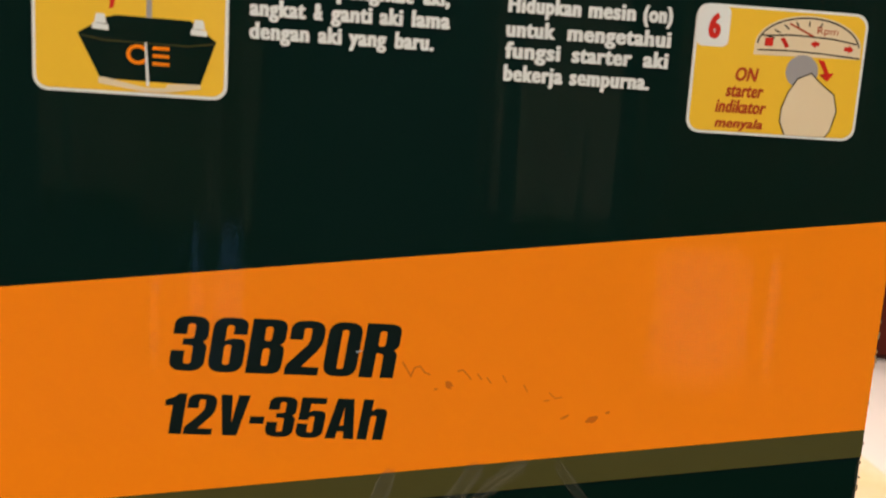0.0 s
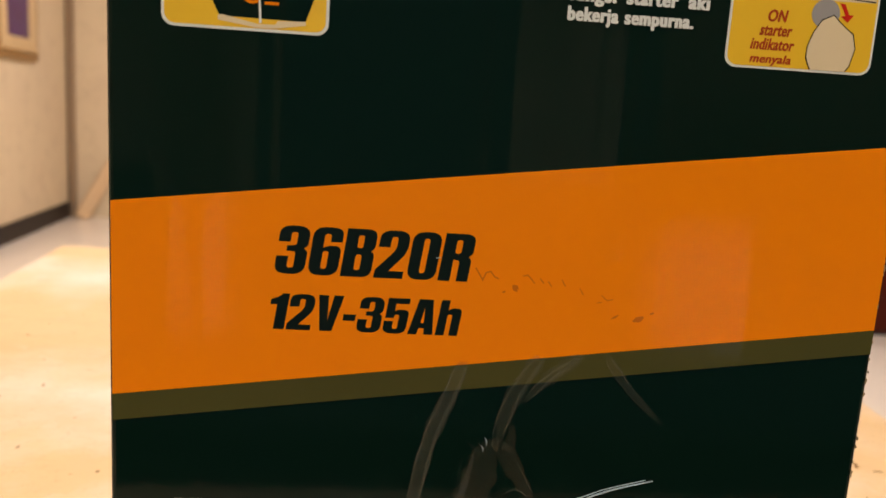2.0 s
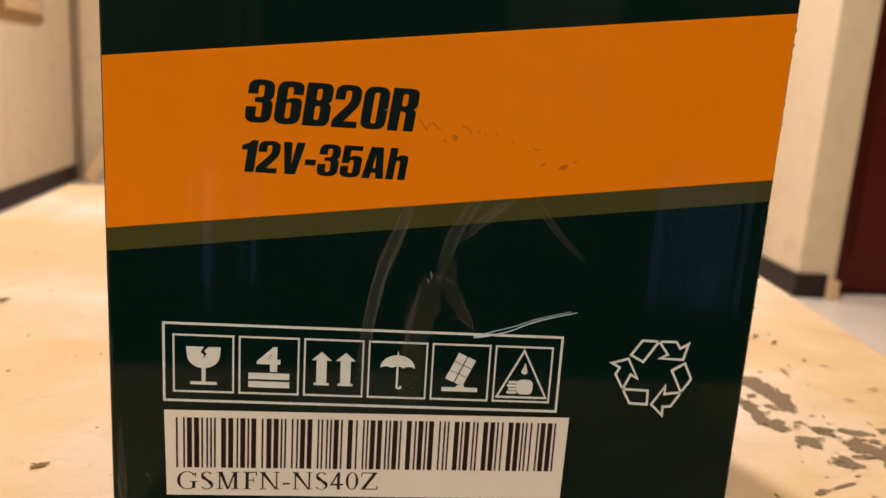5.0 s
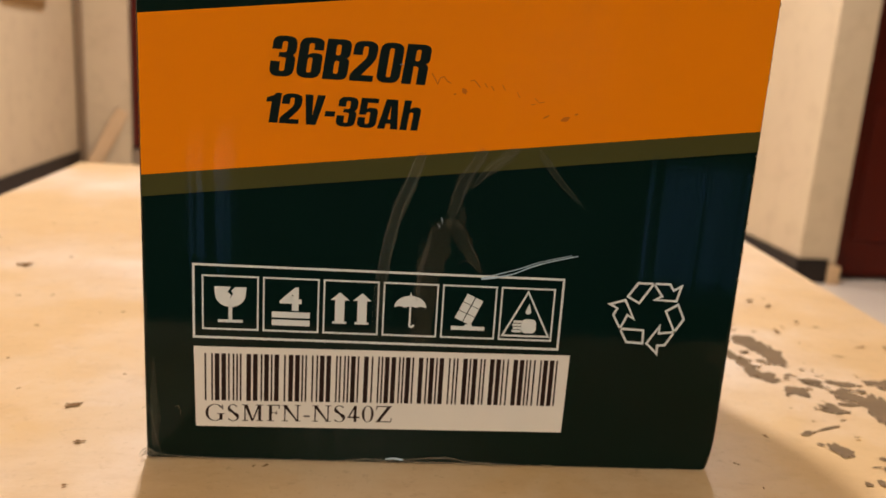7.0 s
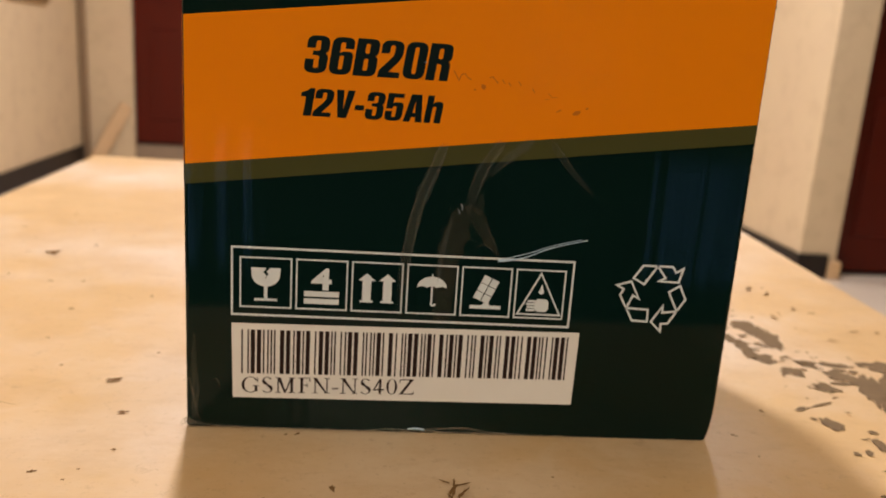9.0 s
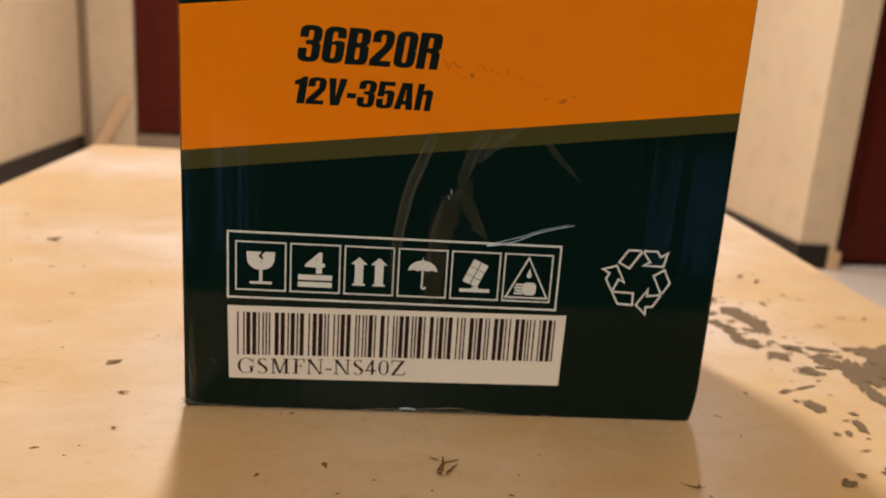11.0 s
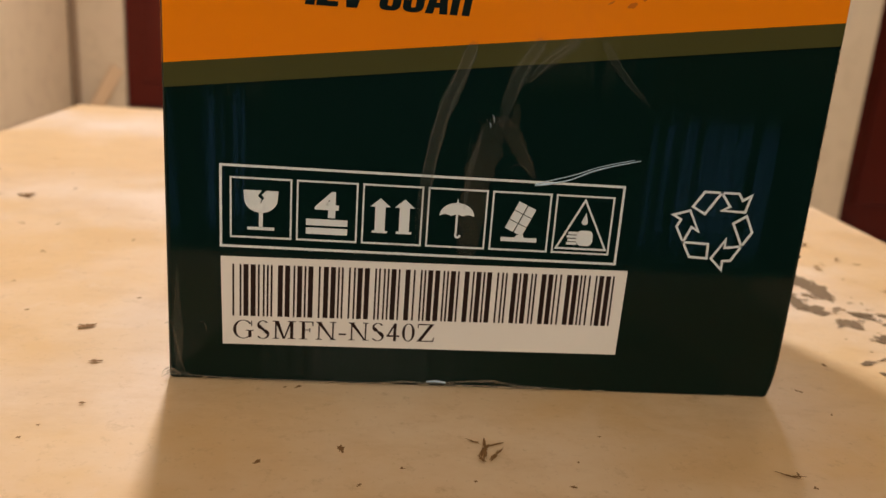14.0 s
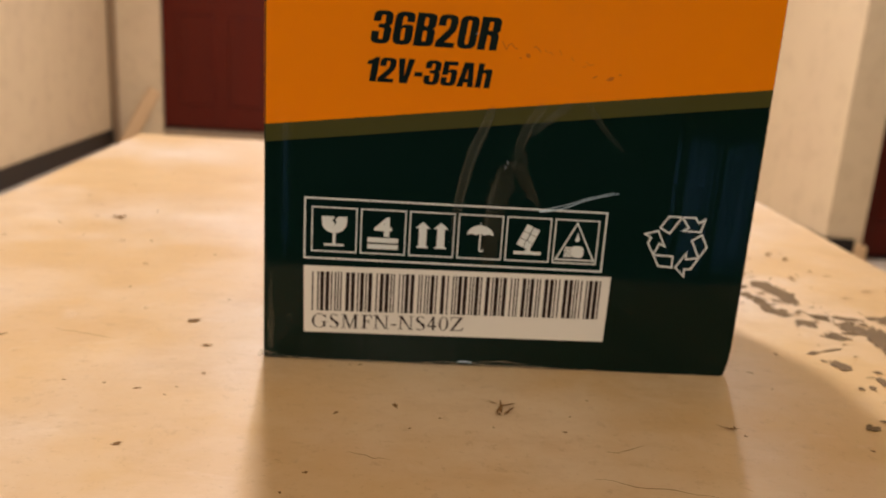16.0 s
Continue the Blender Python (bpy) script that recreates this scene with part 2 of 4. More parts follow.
def prism(bm, pts, front, back):
    """A flat plate on the box's front: outline in millimetres (x, z), between two depths in millimetres."""
    a = [bm.verts.new((x / 1000, -front / 1000, z / 1000)) for x, z in pts]
    b = [bm.verts.new((x / 1000, -back / 1000, z / 1000)) for x, z in pts]
    bm.faces.new(a)
    bm.faces.new(b[::-1])
    n = len(pts)
    for i in range(n):
        bm.faces.new((a[i], a[(i + 1) % n], b[(i + 1) % n], b[i]))
    return bm


def rect(x0, x1, z0, z1):
    return [(x0, z0), (x1, z0), (x1, z1), (x0, z1)]


def rounded(x0, x1, z0, z1, r, n=6):
    pts = []
    for cx, cz, a0 in ((x1 - r, z0 + r, -90), (x1 - r, z1 - r, 0), (x0 + r, z1 - r, 90), (x0 + r, z0 + r, 180)):
        for i in range(n + 1):
            a = radians(a0 + 90 * i / n)
            pts.append((cx + r * math.cos(a), cz + r * math.sin(a)))
    return pts


def disc(cx, cz, rx, rz=None, n=28, a0=0, a1=360):
    rz = rx if rz is None else rz
    full = a1 - a0 >= 360
    return [(cx + rx * math.cos(radians(a0 + (a1 - a0) * i / (n if full else n - 1))), cz + rz * math.sin(radians(a0 + (a1 - a0) * i / (n if full else n - 1)))) for i in range(n)]


def stroke(bm, pts, w, front, back, closed=False):
    """A line of constant width along points."""
    n = len(pts)
    left, right = [], []
    for i in range(n):
        p0 = pts[(i - 1) % n] if closed or i > 0 else pts[0]
        p1 = pts[(i + 1) % n] if closed or i < n - 1 else pts[-1]
        here = Vector(pts[i])
        d = ((here - Vector(p0)).normalized() + (Vector(p1) - here).normalized()).normalized()
        m = Vector((-d.y, d.x)) * (w / 2)
        if closed or 0 < i < n - 1:
            e = Vector((pts[i][0] - p0[0], pts[i][1] - p0[1])).normalized()
            m /= max(0.4, abs(Vector((-e.y, e.x)).dot(Vector((-d.y, d.x)))))
        left.append((pts[i][0] + m.x, pts[i][1] + m.y))
        right.append((pts[i][0] - m.x, pts[i][1] - m.y))
    ring = [[bm.verts.new((p[0] / 1000, -d / 1000, p[1] / 1000)) for p, d in ((a, front), (b, front), (b, back), (a, back))] for a, b in zip(left, right)]
    for i in range(n if closed else n - 1):
        r, q = ring[i], ring[(i + 1) % n]
        for c in range(4):
            bm.faces.new((r[c], q[c], q[(c + 1) % 4], r[(c + 1) % 4]))
    if not closed:
        bm.faces.new(ring[0])
        bm.faces.new(ring[-1][::-1])
    return bm


def outline(bm, x0, x1, z0, z1, w, front, back):
    h = w / 2
    return stroke(bm, rect(x0 + h, x1 - h, z0 + h, z1 - h), w, front, back, True)


def lettering(name, text, x0, x1, z0, z1, material, parent, front=0.55, slant=0.0, weight=0.0, label="", heavy=0.0):
    """Text fitted to the rectangle x0..x1, z0..z1 (millimetres) on the box's front. z0 is the line of the lowest ink."""
    cu = bpy.data.curves.new(name, "FONT")
    cu.body, cu.shear, cu.offset, cu.resolution_u = text, slant, weight, 3
    cu.space_character = 1.0 + 2.6 * weight
    tmp = new(name, cu)
    me = bpy.data.meshes.new_from_object(tmp.evaluated_get(bpy.context.evaluated_depsgraph_get()))
    bpy.data.objects.remove(tmp)
    bpy.data.curves.remove(cu)
    xs, ys = [v.co.x for v in me.vertices], [v.co.y for v in me.vertices]
    lx, ly = min(xs), min(ys)
    sx, sz = (x1 - x0) / (max(xs) - lx) / 1000, (z1 - z0) / (max(ys) - ly) / 1000
    fat = heavy * (z1 - z0) / 1000
    sx -= fat / (max(xs) - lx)
    shifts = [(0.0, 0.0)] if not heavy else [(fat * i / 3, 0.00002 * i) for i in range(4)]
    verts, faces = [], []
    for dx, dy in shifts:
        o = len(verts)
        verts += [(x0 / 1000 + (v.co.x - lx) * sx + dx, -front / 1000 - dy, z0 / 1000 + (v.co.y - ly) * sz) for v in me.vertices]
        faces += [[o + i for i in p.vertices] for p in me.polygons]
    me = bpy.data.meshes.new(name)
    me.from_pydata(verts, [], faces)
    me.name = name
    me.materials.clear()
    me.materials.append(material)
    ob = new(name, me)
    ob.parent = parent
    if label:
        ob["label"] = label
    return ob


# ---- the room ----
def structure(name, bm, material, label, category):
    return tagged(finish(name, bm, material), label, category, kind="structure")


structure("floor", block(-2.9, 5.2, -2.1, 6.2, FLOOR_Z - 0.10, FLOOR_Z), M_FLOOR, "pale glossy tiled floor of the room", "floor")
structure("ceiling", block(-2.9, 5.2, -2.1, 6.2, CEIL_Z, CEIL_Z + 0.1), M_CEIL, "plain off-white painted ceiling", "ceiling")
BASE_H, BASE_T = 0.112, 0.014

# left wall, turned a little against the table
LEFT = pose(-2.240, 5.55, 0, 0, 0, 4.0)
wall = structure("wall_left", block(-0.18, 0, -7.35, 0, FLOOR_Z, CEIL_Z), M_WALL, "cream plaster wall with faint brown stains", "wall")
wall.matrix_world = LEFT
base = structure("baseboard_left", block(0, BASE_T, -7.35, 0.004, FLOOR_Z, FLOOR_Z + BASE_H, 0.003), M_BASE, "dark brown baseboard along the cream wall", "baseboard")
base.matrix_world = LEFT

# far wall with the door
FAR = 5.60
STEP = 0.135
DOOR_X0, DOOR_X1, DOOR_H = -1.878, -1.02, 2.05
for nm, a, b, z0 in (("wall_far_left", -2.9, DOOR_X0 - 0.002, FLOOR_Z), ("wall_far_right", DOOR_X1 + 0.002, 5.2, FLOOR_Z), ("wall_far_over_door", DOOR_X0 - 0.002, DOOR_X1 + 0.002, FLOOR_Z + STEP + DOOR_H)):
    structure(nm, block(a, b, FAR, FAR + 0.15, z0, CEIL_Z), M_WALL, "cream plaster wall round a dark door", "wall")


def door(name, x0, x1, y, label, foot=FLOOR_Z):
    d = thing(name, label, "door", kind="structure", at=pose((x0 + x1) / 2, y, foot))
    w = (x1 - x0) / 2
    h = DOOR_H
    part("door_leaf", block(-w + 0.008, w - 0.008, 0.02, 0.06, 0.012, h - 0.008, 0.003), M_DOOR, d)
    for za, zb in ((0.18, 0.82), (1.0, h - 0.18)):
        for xa, xb in ((-w + 0.12, -0.05), (0.05, w - 0.12)):
            part("raised_panel", block(xa, xb, 0.010, 0.024, za, zb, 0.008), M_DOOR, d)
    part("threshold", block(-w, w, 0.0, 0.09, 0.0, 0.010), M_BASE, d, "dark threshold strip")
    knob = bmesh.new()
    bmesh.ops.create_uvsphere(knob, u_segments=16, v_segments=10, radius=0.028)
    bmesh.ops.translate(knob, verts=knob.verts, vec=(w - 0.09, -0.03, 1.0))
    part("knob", knob, M_GILT, d, "brass knob", True)
    return d


door("door_far", DOOR_X0, DOOR_X1, FAR, "closed dark red-brown panelled wooden door in the far wall", FLOOR_Z + STEP)
structure("door_step", block(DOOR_X0 + 0.001, DOOR_X1 - 0.001, FAR + 0.004, FAR + 0.14, FLOOR_Z, FLOOR_Z + STEP - 0.001, 0.004), M_STEP, "raised step under the far door, its shade painted in as grey-brown", "step")
# brown strip paints the shaded narrow face of the wall corner
structure("corner_shade_strip", block(-2.236, -2.192, FAR - 0.046, FAR - 0.001, FLOOR_Z, CEIL_Z, 0.004), M_CORNER_SHADE, "narrow brown strip standing in for shade in the wall corner", "trim")

# right wall stub, with a second door beyond it
RX, RY = 1.870, 3.094
structure("wall_right_side", block(RX, RX + 0.16, RY + 0.001, FAR - 0.001, FLOOR_Z, CEIL_Z), M_WALL, "cream plaster side wall of the passage", "wall")
structure("wall_right_front", block(RX + 0.161, 2.045, RY + 0.002, RY + 0.17, FLOOR_Z, CEIL_Z), M_WALL, "narrow cream plaster wall end beside a door", "wall")
structure("baseboard_right_side", block(RX - BASE_T, RX - 0.001, RY - BASE_T, FAR - 0.001, FLOOR_Z, FLOOR_Z + BASE_H, 0.003), M_BASE, "dark brown baseboard along the passage wall", "baseboard")
structure("baseboard_right_front", block(RX, 2.003, RY - BASE_T, RY - 0.001, FLOOR_Z, FLOOR_Z + BASE_H, 0.003), M_BASE, "dark brown baseboard on the wall end", "baseboard")
structure("wall_right_over_door", block(2.046, 3.06, RY + 0.002, RY + 0.17, FLOOR_Z + DOOR_H, CEIL_Z), M_WALL, "cream plaster wall over a door", "wall")
structure("wall_right_far", block(3.06, 5.2, RY + 0.002, RY + 0.17, FLOOR_Z, CEIL_Z), M_WALL, "cream plaster wall past a door", "wall")
door("door_right", 2.047, 3.058, RY + 0.09, "closed dark red-brown wooden door beside the wall end")
structure("trim_plinth", block(2.005, 2.060, RY - 0.03, RY + 0.001, FLOOR_Z, FLOOR_Z + 0.085, 0.006), M_STICK, "light wooden plinth block at the foot of the door", "trim")

# unseen closing walls; windows and curtains behind the camera follow reflections in the carton
# first one is added to stop outside light leaking into the recess
structure("blocking_wall_west", block(-2.9, -2.75, 4.2, FAR - 0.001, FLOOR_Z, CEIL_Z), M_WALL, "unseen cream wall closing the recess against outside light", "wall")
structure("wall_east", block(5.05, 5.2, -2.1, RY, FLOOR_Z, CEIL_Z), M_WALL, "plain cream plaster wall", "wall")
BACK = -1.95
HOLES = ((-0.57, -0.45), (0.80, 1.10))
SILL, FOOT = -0.10, -0.50
for nm, a, b, z0, z1 in (("wall_back_west", -2.4, HOLES[0][0], FLOOR_Z, CEIL_Z), ("wall_back_middle", HOLES[0][1], HOLES[1][0], FLOOR_Z, CEIL_Z), ("wall_back_east", HOLES[1][1], 5.2, FLOOR_Z, CEIL_Z),
                         ("wall_back_over_narrow_window", *HOLES[0], SILL, CEIL_Z), ("wall_back_over_wide_window", *HOLES[1], SILL, CEIL_Z),
                         ("wall_back_under_narrow_window", *HOLES[0], FLOOR_Z, FOOT), ("wall_back_under_wide_window", *HOLES[1], FLOOR_Z, FOOT)):
    # unseen wall; teal chosen so the carton mirrors a dark bluish area
    structure(nm, block(a + 0.001, b - 0.001, BACK - 0.15, BACK, z0, z1), M_TEAL, "unseen back wall, dark teal to tint the carton's reflection", "wall")
# the mirrored blue glow has no known source; windows stand in for it
for nm, (a, b), panes in (("window_narrow", HOLES[0], 1), ("window_wide", HOLES[1], 3)):
    window = thing(nm, "low dark-framed window, unseen, set for blue reflections in the carton", "window", kind="structure", at=pose(0, BACK - 0.08, FOOT))
    step = (b - a - 0.03) / panes
    for i in range(panes + 1):
        xm = a + 0.015 + i * step
        part("window_frame", block(xm - 0.014, xm + 0.014, -0.03, 0.03, 0, SILL - FOOT - 0.001), M_FRAME, window)
    for i in range(panes):
        xa = a + 0.015 + i * step
        part("pane", block(xa + 0.015, xa + step - 0.015, -0.004, 0.004, 0.0, SILL - FOOT - 0.001), M_GLASS, window).visible_shadow = False
tagged(finish("backdrop", block(-2, 4, BACK - 1.3, BACK - 1.2, -1.5, 3), dusk), "glowing blue sheet outside the unseen windows", "backdrop", kind="structure")


def curtain(x0, x1, seed, material, label, bottom=FLOOR_Z + 0.02):
    bm = bmesh.new()
    n = int((x1 - x0) / 0.012)
    rows = []
    for z in (bottom, 0.6, CEIL_Z - 0.15):
        rows.append([bm.verts.new((x0 + (x1 - x0) * i / n, 0.035 * math.sin(i * 0.42 + 1.3 * math.sin(i * 0.13 + seed)), z)) for i in range(n + 1)])
    for r, q in zip(rows, rows[1:]):
        for i in range(n):
            bm.faces.new((r[i], r[i + 1], q[i + 1], q[i]))
    bmesh.ops.solidify(bm, geom=bm.faces, thickness=0.004)
    ob = finish("curtain", bm, material, None, True)
    ob.matrix_world = pose(0, BACK + 0.12, 0)
    return tagged(ob, label, "curtain", "curtains by the windows")


curtain(-0.84, -0.63, 0.0, M_CURTAIN, "khaki cloth curtain hanging in vertical folds", 0.0)
curtain(-0.61, -0.33, 0.6, M_OLIVE_CLOTH, "dark olive cloth curtain over a narrow window", SILL + 0.02)
curtain(0.28, 0.57, 1.7, M_CURTAIN, "khaki cloth curtain hanging in vertical folds", 0.0)
curtain(0.66, 1.4, 2.9, M_CURTAIN, "khaki cloth curtain over a wide window", SILL + 0.02)

# added unseen dark slab, keeps the pale floor out of the carton's gloss
tagged(finish("rug", block(-1.2, 1.6, BACK + 0.03, -0.3, FLOOR_Z + 0.0005, FLOOR_Z + 0.012, 0.004), M_DARK_SLAB), "unseen dark slab on the floor, darkens the carton's reflection", "rug")

# stick leaning by the far door
stick = bmesh.new()
add_box(stick, -0.045, 0.045, -0.011, 0.011, 0, 0.46, 0.004)
ob = tagged(finish("wooden_stick", stick, M_STICK), "short light wooden stick leaning against the far wall", "stick")
ob.matrix_world = look((-2.12, 5.47, FLOOR_Z + 0.012), (-1.935, 5.575, -0.33), 90) @ pose(0, 0, 0, 180, 0, 0)

# picture on the left wall
pic = thing("picture_frame", "gilt wooden picture frame with a dark purple picture", "picture", at=LEFT @ pose(0.002, -0.60, 0.335))
W, Hh, B = 0.62, 0.85, 0.125
E = 0.045
for y0, y1, z0, z1, deep in ((-E, 0, 0, Hh, 0.030), (-W, -W + E, 0, Hh, 0.030), (-W + E, -E, 0, E, 0.029), (-W + E, -E, Hh - E, Hh, 0.029)):
    part("frame_bar", block(0, deep, y0, y1, z0, z1, 0.008), M_GILT, pic, "brown gilt outer moulding")
for y0, y1, z0, z1, deep in ((-B, -E, E, Hh - E, 0.040), (-W + E, -W + B, E, Hh - E, 0.040), (-W + B, -B, E, B, 0.039), (-W + B, -B, Hh - B, Hh - E, 0.039)):
    part("inner_moulding", block(0, deep, y0, y1, z0, z1, 0.010), M_PALE_GILT, pic, "pale gold inner moulding")
part("picture", block(0.004, 0.014, -W + B, -B, B, Hh - B), M_PURPLE, pic, "dark purple picture")

# ---- the table ----
TX0, TX1, TY0, TY1, TT = -0.312, 0.252, -0.148, 0.722, 0.022
FLARE = 0.117
table = thing("table", "worn cream-painted wooden table with peeling top", "table", at=pose(0, 0, FLOOR_Z))
TZ = -FLOOR_Z - 0.0008
bm = block(TX0, TX1, TY0, TY1, TZ - TT, TZ, 0.003, 3)
for v in bm.verts:
    v.co.x += math.copysign(FLARE * v.co.y, v.co.x)
top = part("tabletop", bm, M_TOP, table, "cream table top, scuffed and peeling to bare board")
for lx in (TX0 + 0.04, TX1 - 0.085):
    for ly in (TY0 + 0.04, TY1 - 0.085):
        bm = block(lx, lx + 0.045, ly, ly + 0.045, 0, TZ - TT, 0.003)
        for v in bm.verts:
            if v.co.z < 0.1:
                v.co.x = lx + 0.0225 + (v.co.x - lx - 0.0225) * 0.75
                v.co.y = ly + 0.0225 + (v.co.y - ly - 0.0225) * 0.75
        part("leg", bm, M_WOOD, table)
AP = TZ - TT
for a in ((TX0 + 0.085, TX1 - 0.085, TY0 + 0.05, TY0 + 0.07), (TX0 + 0.085, TX1 - 0.085, TY1 - 0.07, TY1 - 0.05), (TX0 + 0.05, TX0 + 0.07, TY0 + 0.085, TY1 - 0.085), (TX1 - 0.07, TX1 - 0.05, TY0 + 0.085, TY1 - 0.085)):
    part("apron", block(*a, AP - 0.08, AP, 0.002), M_WOOD, table)


def blob(bm, x, y, length, width, angle, seed, ragged=0.35, z=0.0002):
    """A ragged flake shape lying on the table top."""
    n = 64
    c, s = math.cos(radians(angle)), math.sin(radians(angle))
    vs = []
    for i in range(n):
        a = 2 * math.pi * i / n
        r = 1 + ragged * (noise.noise((math.cos(a) * 1.3 + seed * 3.1, math.sin(a) * 1.3, seed)) * 1.6 + noise.noise((math.cos(a) * 4 + seed, math.sin(a) * 4, seed * 2)) * 0.9 + noise.noise((math.cos(a) * 11 + seed, math.sin(a) * 11, seed)) * 0.5)
        u, v = length / 2 * r * math.cos(a), width / 2 * r * math.sin(a)
        vs.append(bm.verts.new((x + u * c - v * s, y + u * s + v * c, TZ + z)))
    bm.faces.new(vs)
    return bm


PATCHES_BESIDE = [
    (0.1829, 0.1493, 0.0188, 0.0123, 46),
    (0.1862, 0.1345, 0.0418, 0.0121, 88),
    (0.1900, 0.1263, 0.0312, 0.0079, 73),
    (0.1677, 0.1439, 0.0124, 0.0057, 48),
    (0.1649, 0.1242, 0.0174, 0.0094, -72),
    (0.1662, 0.1079, 0.0241, 0.0088, 85),
    (0.1700, 0.0944, 0.0126, 0.0114, -43),
    (0.1772, 0.0787, 0.0129, 0.0101, 29),
    (0.1898, 0.0904, 0.0111, 0.0087, -6),
    (0.1830, 0.0992, 0.0071, 0.0021, 28),
    (0.2053, 0.0894, 0.0171, 0.0066, -5),
    (0.1995, 0.0737, 0.0139, 0.0117, -27),
    (0.2016, 0.0812, 0.0113, 0.0043, 26),
    (0.2077, 0.0614, 0.0332, 0.0145, 77),
    (0.2045, 0.0512, 0.0334, 0.0083, 65),
    (0.2007, 0.0326, 0.0257, 0.0066, 77),
    (0.2245, 0.0597, 0.0400, 0.0183, 49),
    (0.2369, 0.0827, 0.0351, 0.0228, 53),
    (0.2232, 0.0914, 0.0117, 0.0062, 12),
    (0.2375, 0.0854, 0.0267, 0.0087, 47),
]
PATCHES_NEAR = [
    (0.1838, 0.0588, 0.0116, 0.0089, -44),
    (0.1944, 0.0646, 0.0102, 0.0042, 5),
    (0.1586, 0.0337, 0.0081, 0.0031, 29),
    (0.1696, 0.0385, 0.0142, 0.0016, 24),
    (0.1638, 0.0188, 0.0127, 0.0072, -73),
    (0.1584, 0.0236, 0.0032, 0.0023, -12),
    (0.1744, 0.0008, 0.0119, 0.0044, 77),
    (0.1780, 0.0119, 0.0043, 0.0029, -47),
    (0.1710, 0.0055, 0.0052, 0.0009, 14),
    (0.1654, -0.0066, 0.0048, 0.0026, 73),
    (0.1595, -0.0076, 0.0028, 0.0029, 0),
    (0.1637, -0.0208, 0.0052, 0.0008, 14),
    (0.1825, -0.0134, 0.0050, 0.0033, -7),
    (0.1634, -0.0396, 0.0092, 0.0059, -71),
    (0.1618, -0.0470, 0.0052, 0.0020, 33),
    (0.1544, -0.0538, 0.0031, 0.0020, 64),
    (0.1422, -0.0454, 0.0052, 0.0043, 30),
    (0.1506, -0.0397, 0.0032, 0.0023, -12),
]
for i, (x, y, l, w, a) in enumerate(PATCHES_BESIDE + PATCHES_NEAR):
    part("peeled_patch", blob(bmesh.new(), x, y, l, w, a, i + 1.0, 0.42, 0.0002 + 0.00001 * i), M_BARE, top, "bare brown board where paint has peeled")
rng = random.Random(21)
flakes = bmesh.new()
for i in range(46):
    f = rng.random()
    x, y = 0.160 + 0.085 * f + rng.gauss(0, 0.009), 0.115 - 0.095 * f + rng.gauss(0, 0.020)
    d = rng.uniform(0.0008, 0.0028)
    blob(flakes, min(x, TX1 + FLARE * y - 0.006), y, d * rng.uniform(1, 2.6), d, rng.uniform(-20, 60), i * 1.9 + 700, 0.7, 0.0007 + 0.000004 * i)
tagged(part("chipped_paint", flakes, M_BARE, top), kind="stuff")
SPECKS = [
    (-0.1432, 0.0398, 0.0066, 0.0054, 21),
    (-0.1292, 0.0095, 0.0046, 0.0027, 0),
    (-0.1225, -0.0204, 0.0020, 0.0016, 0),
    (-0.1293, -0.0342, 0.0012, 0.0013, -0),
    (-0.2504, 0.2443, 0.0096, 0.0106, 34),
    (-0.0274, -0.0520, 0.0018, 0.0011, -0),
    (0.0323, -0.0320, 0.0010, 0.0011, 0),
    (0.0224, -0.0467, 0.0010, 0.0011, 0),
    (0.0820, -0.0508, 0.0070, 0.0010, -32),
    (0.0185, -0.0593, 0.0020, 0.0016, 0),
    (-0.0035, -0.0410, 0.0110, 0.0022, 82),
    (-0.0008, -0.0440, 0.0085, 0.0019, 58),
    (-0.0062, -0.0370, 0.0050, 0.0012, -38),
    (-0.0005, -0.0385, 0.0050, 0.0013, 25),
    (-0.0050, -0.0465, 0.0045, 0.0011, 120),
]
SPECKS_FAR = [
    (0.2302, 0.2185, 0.0122, 0.0055, 63),
    (0.2229, 0.2297, 0.0106, 0.0067, 40),
    (0.2329, 0.1862, 0.0073, 0.0046, 64),
    (0.1798, 0.1713, 0.0114, 0.0081, 42),
    (0.1991, 0.1055, 0.0040, 0.0027, 71),
    (0.2255, 0.1271, 0.0084, 0.0037, -11),
    (0.2484, 0.1439, 0.0120, 0.0025, 20),
    (0.2629, 0.1443, 0.0063, 0.0035, 78),
    (0.1774, 0.0294, 0.0054, 0.0019, 10),
    (0.0844, -0.0518, 0.0050, 0.0010, 2),
    (0.0849, -0.0508, 0.0021, 0.0010, -90),
    (0.0864, -0.0575, 0.0014, 0.0015, -0),
    (0.1624, 0.0567, 0.0022, 0.0024, 10),
    (0.2104, 0.1666, 0.0141, 0.0035, -88),
]
for i, (x, y, l, w, a) in enumerate(SPECKS + SPECKS_FAR):
    part("dirt_speck", blob(bmesh.new(), x, y, l * (0.8 if x < 0.15 else 0.6), w * (0.75 if x < 0.15 else 0.45), a, i + 40.0, 0.7, 0.0006 + 0.00002 * i), M_DIRT, top)
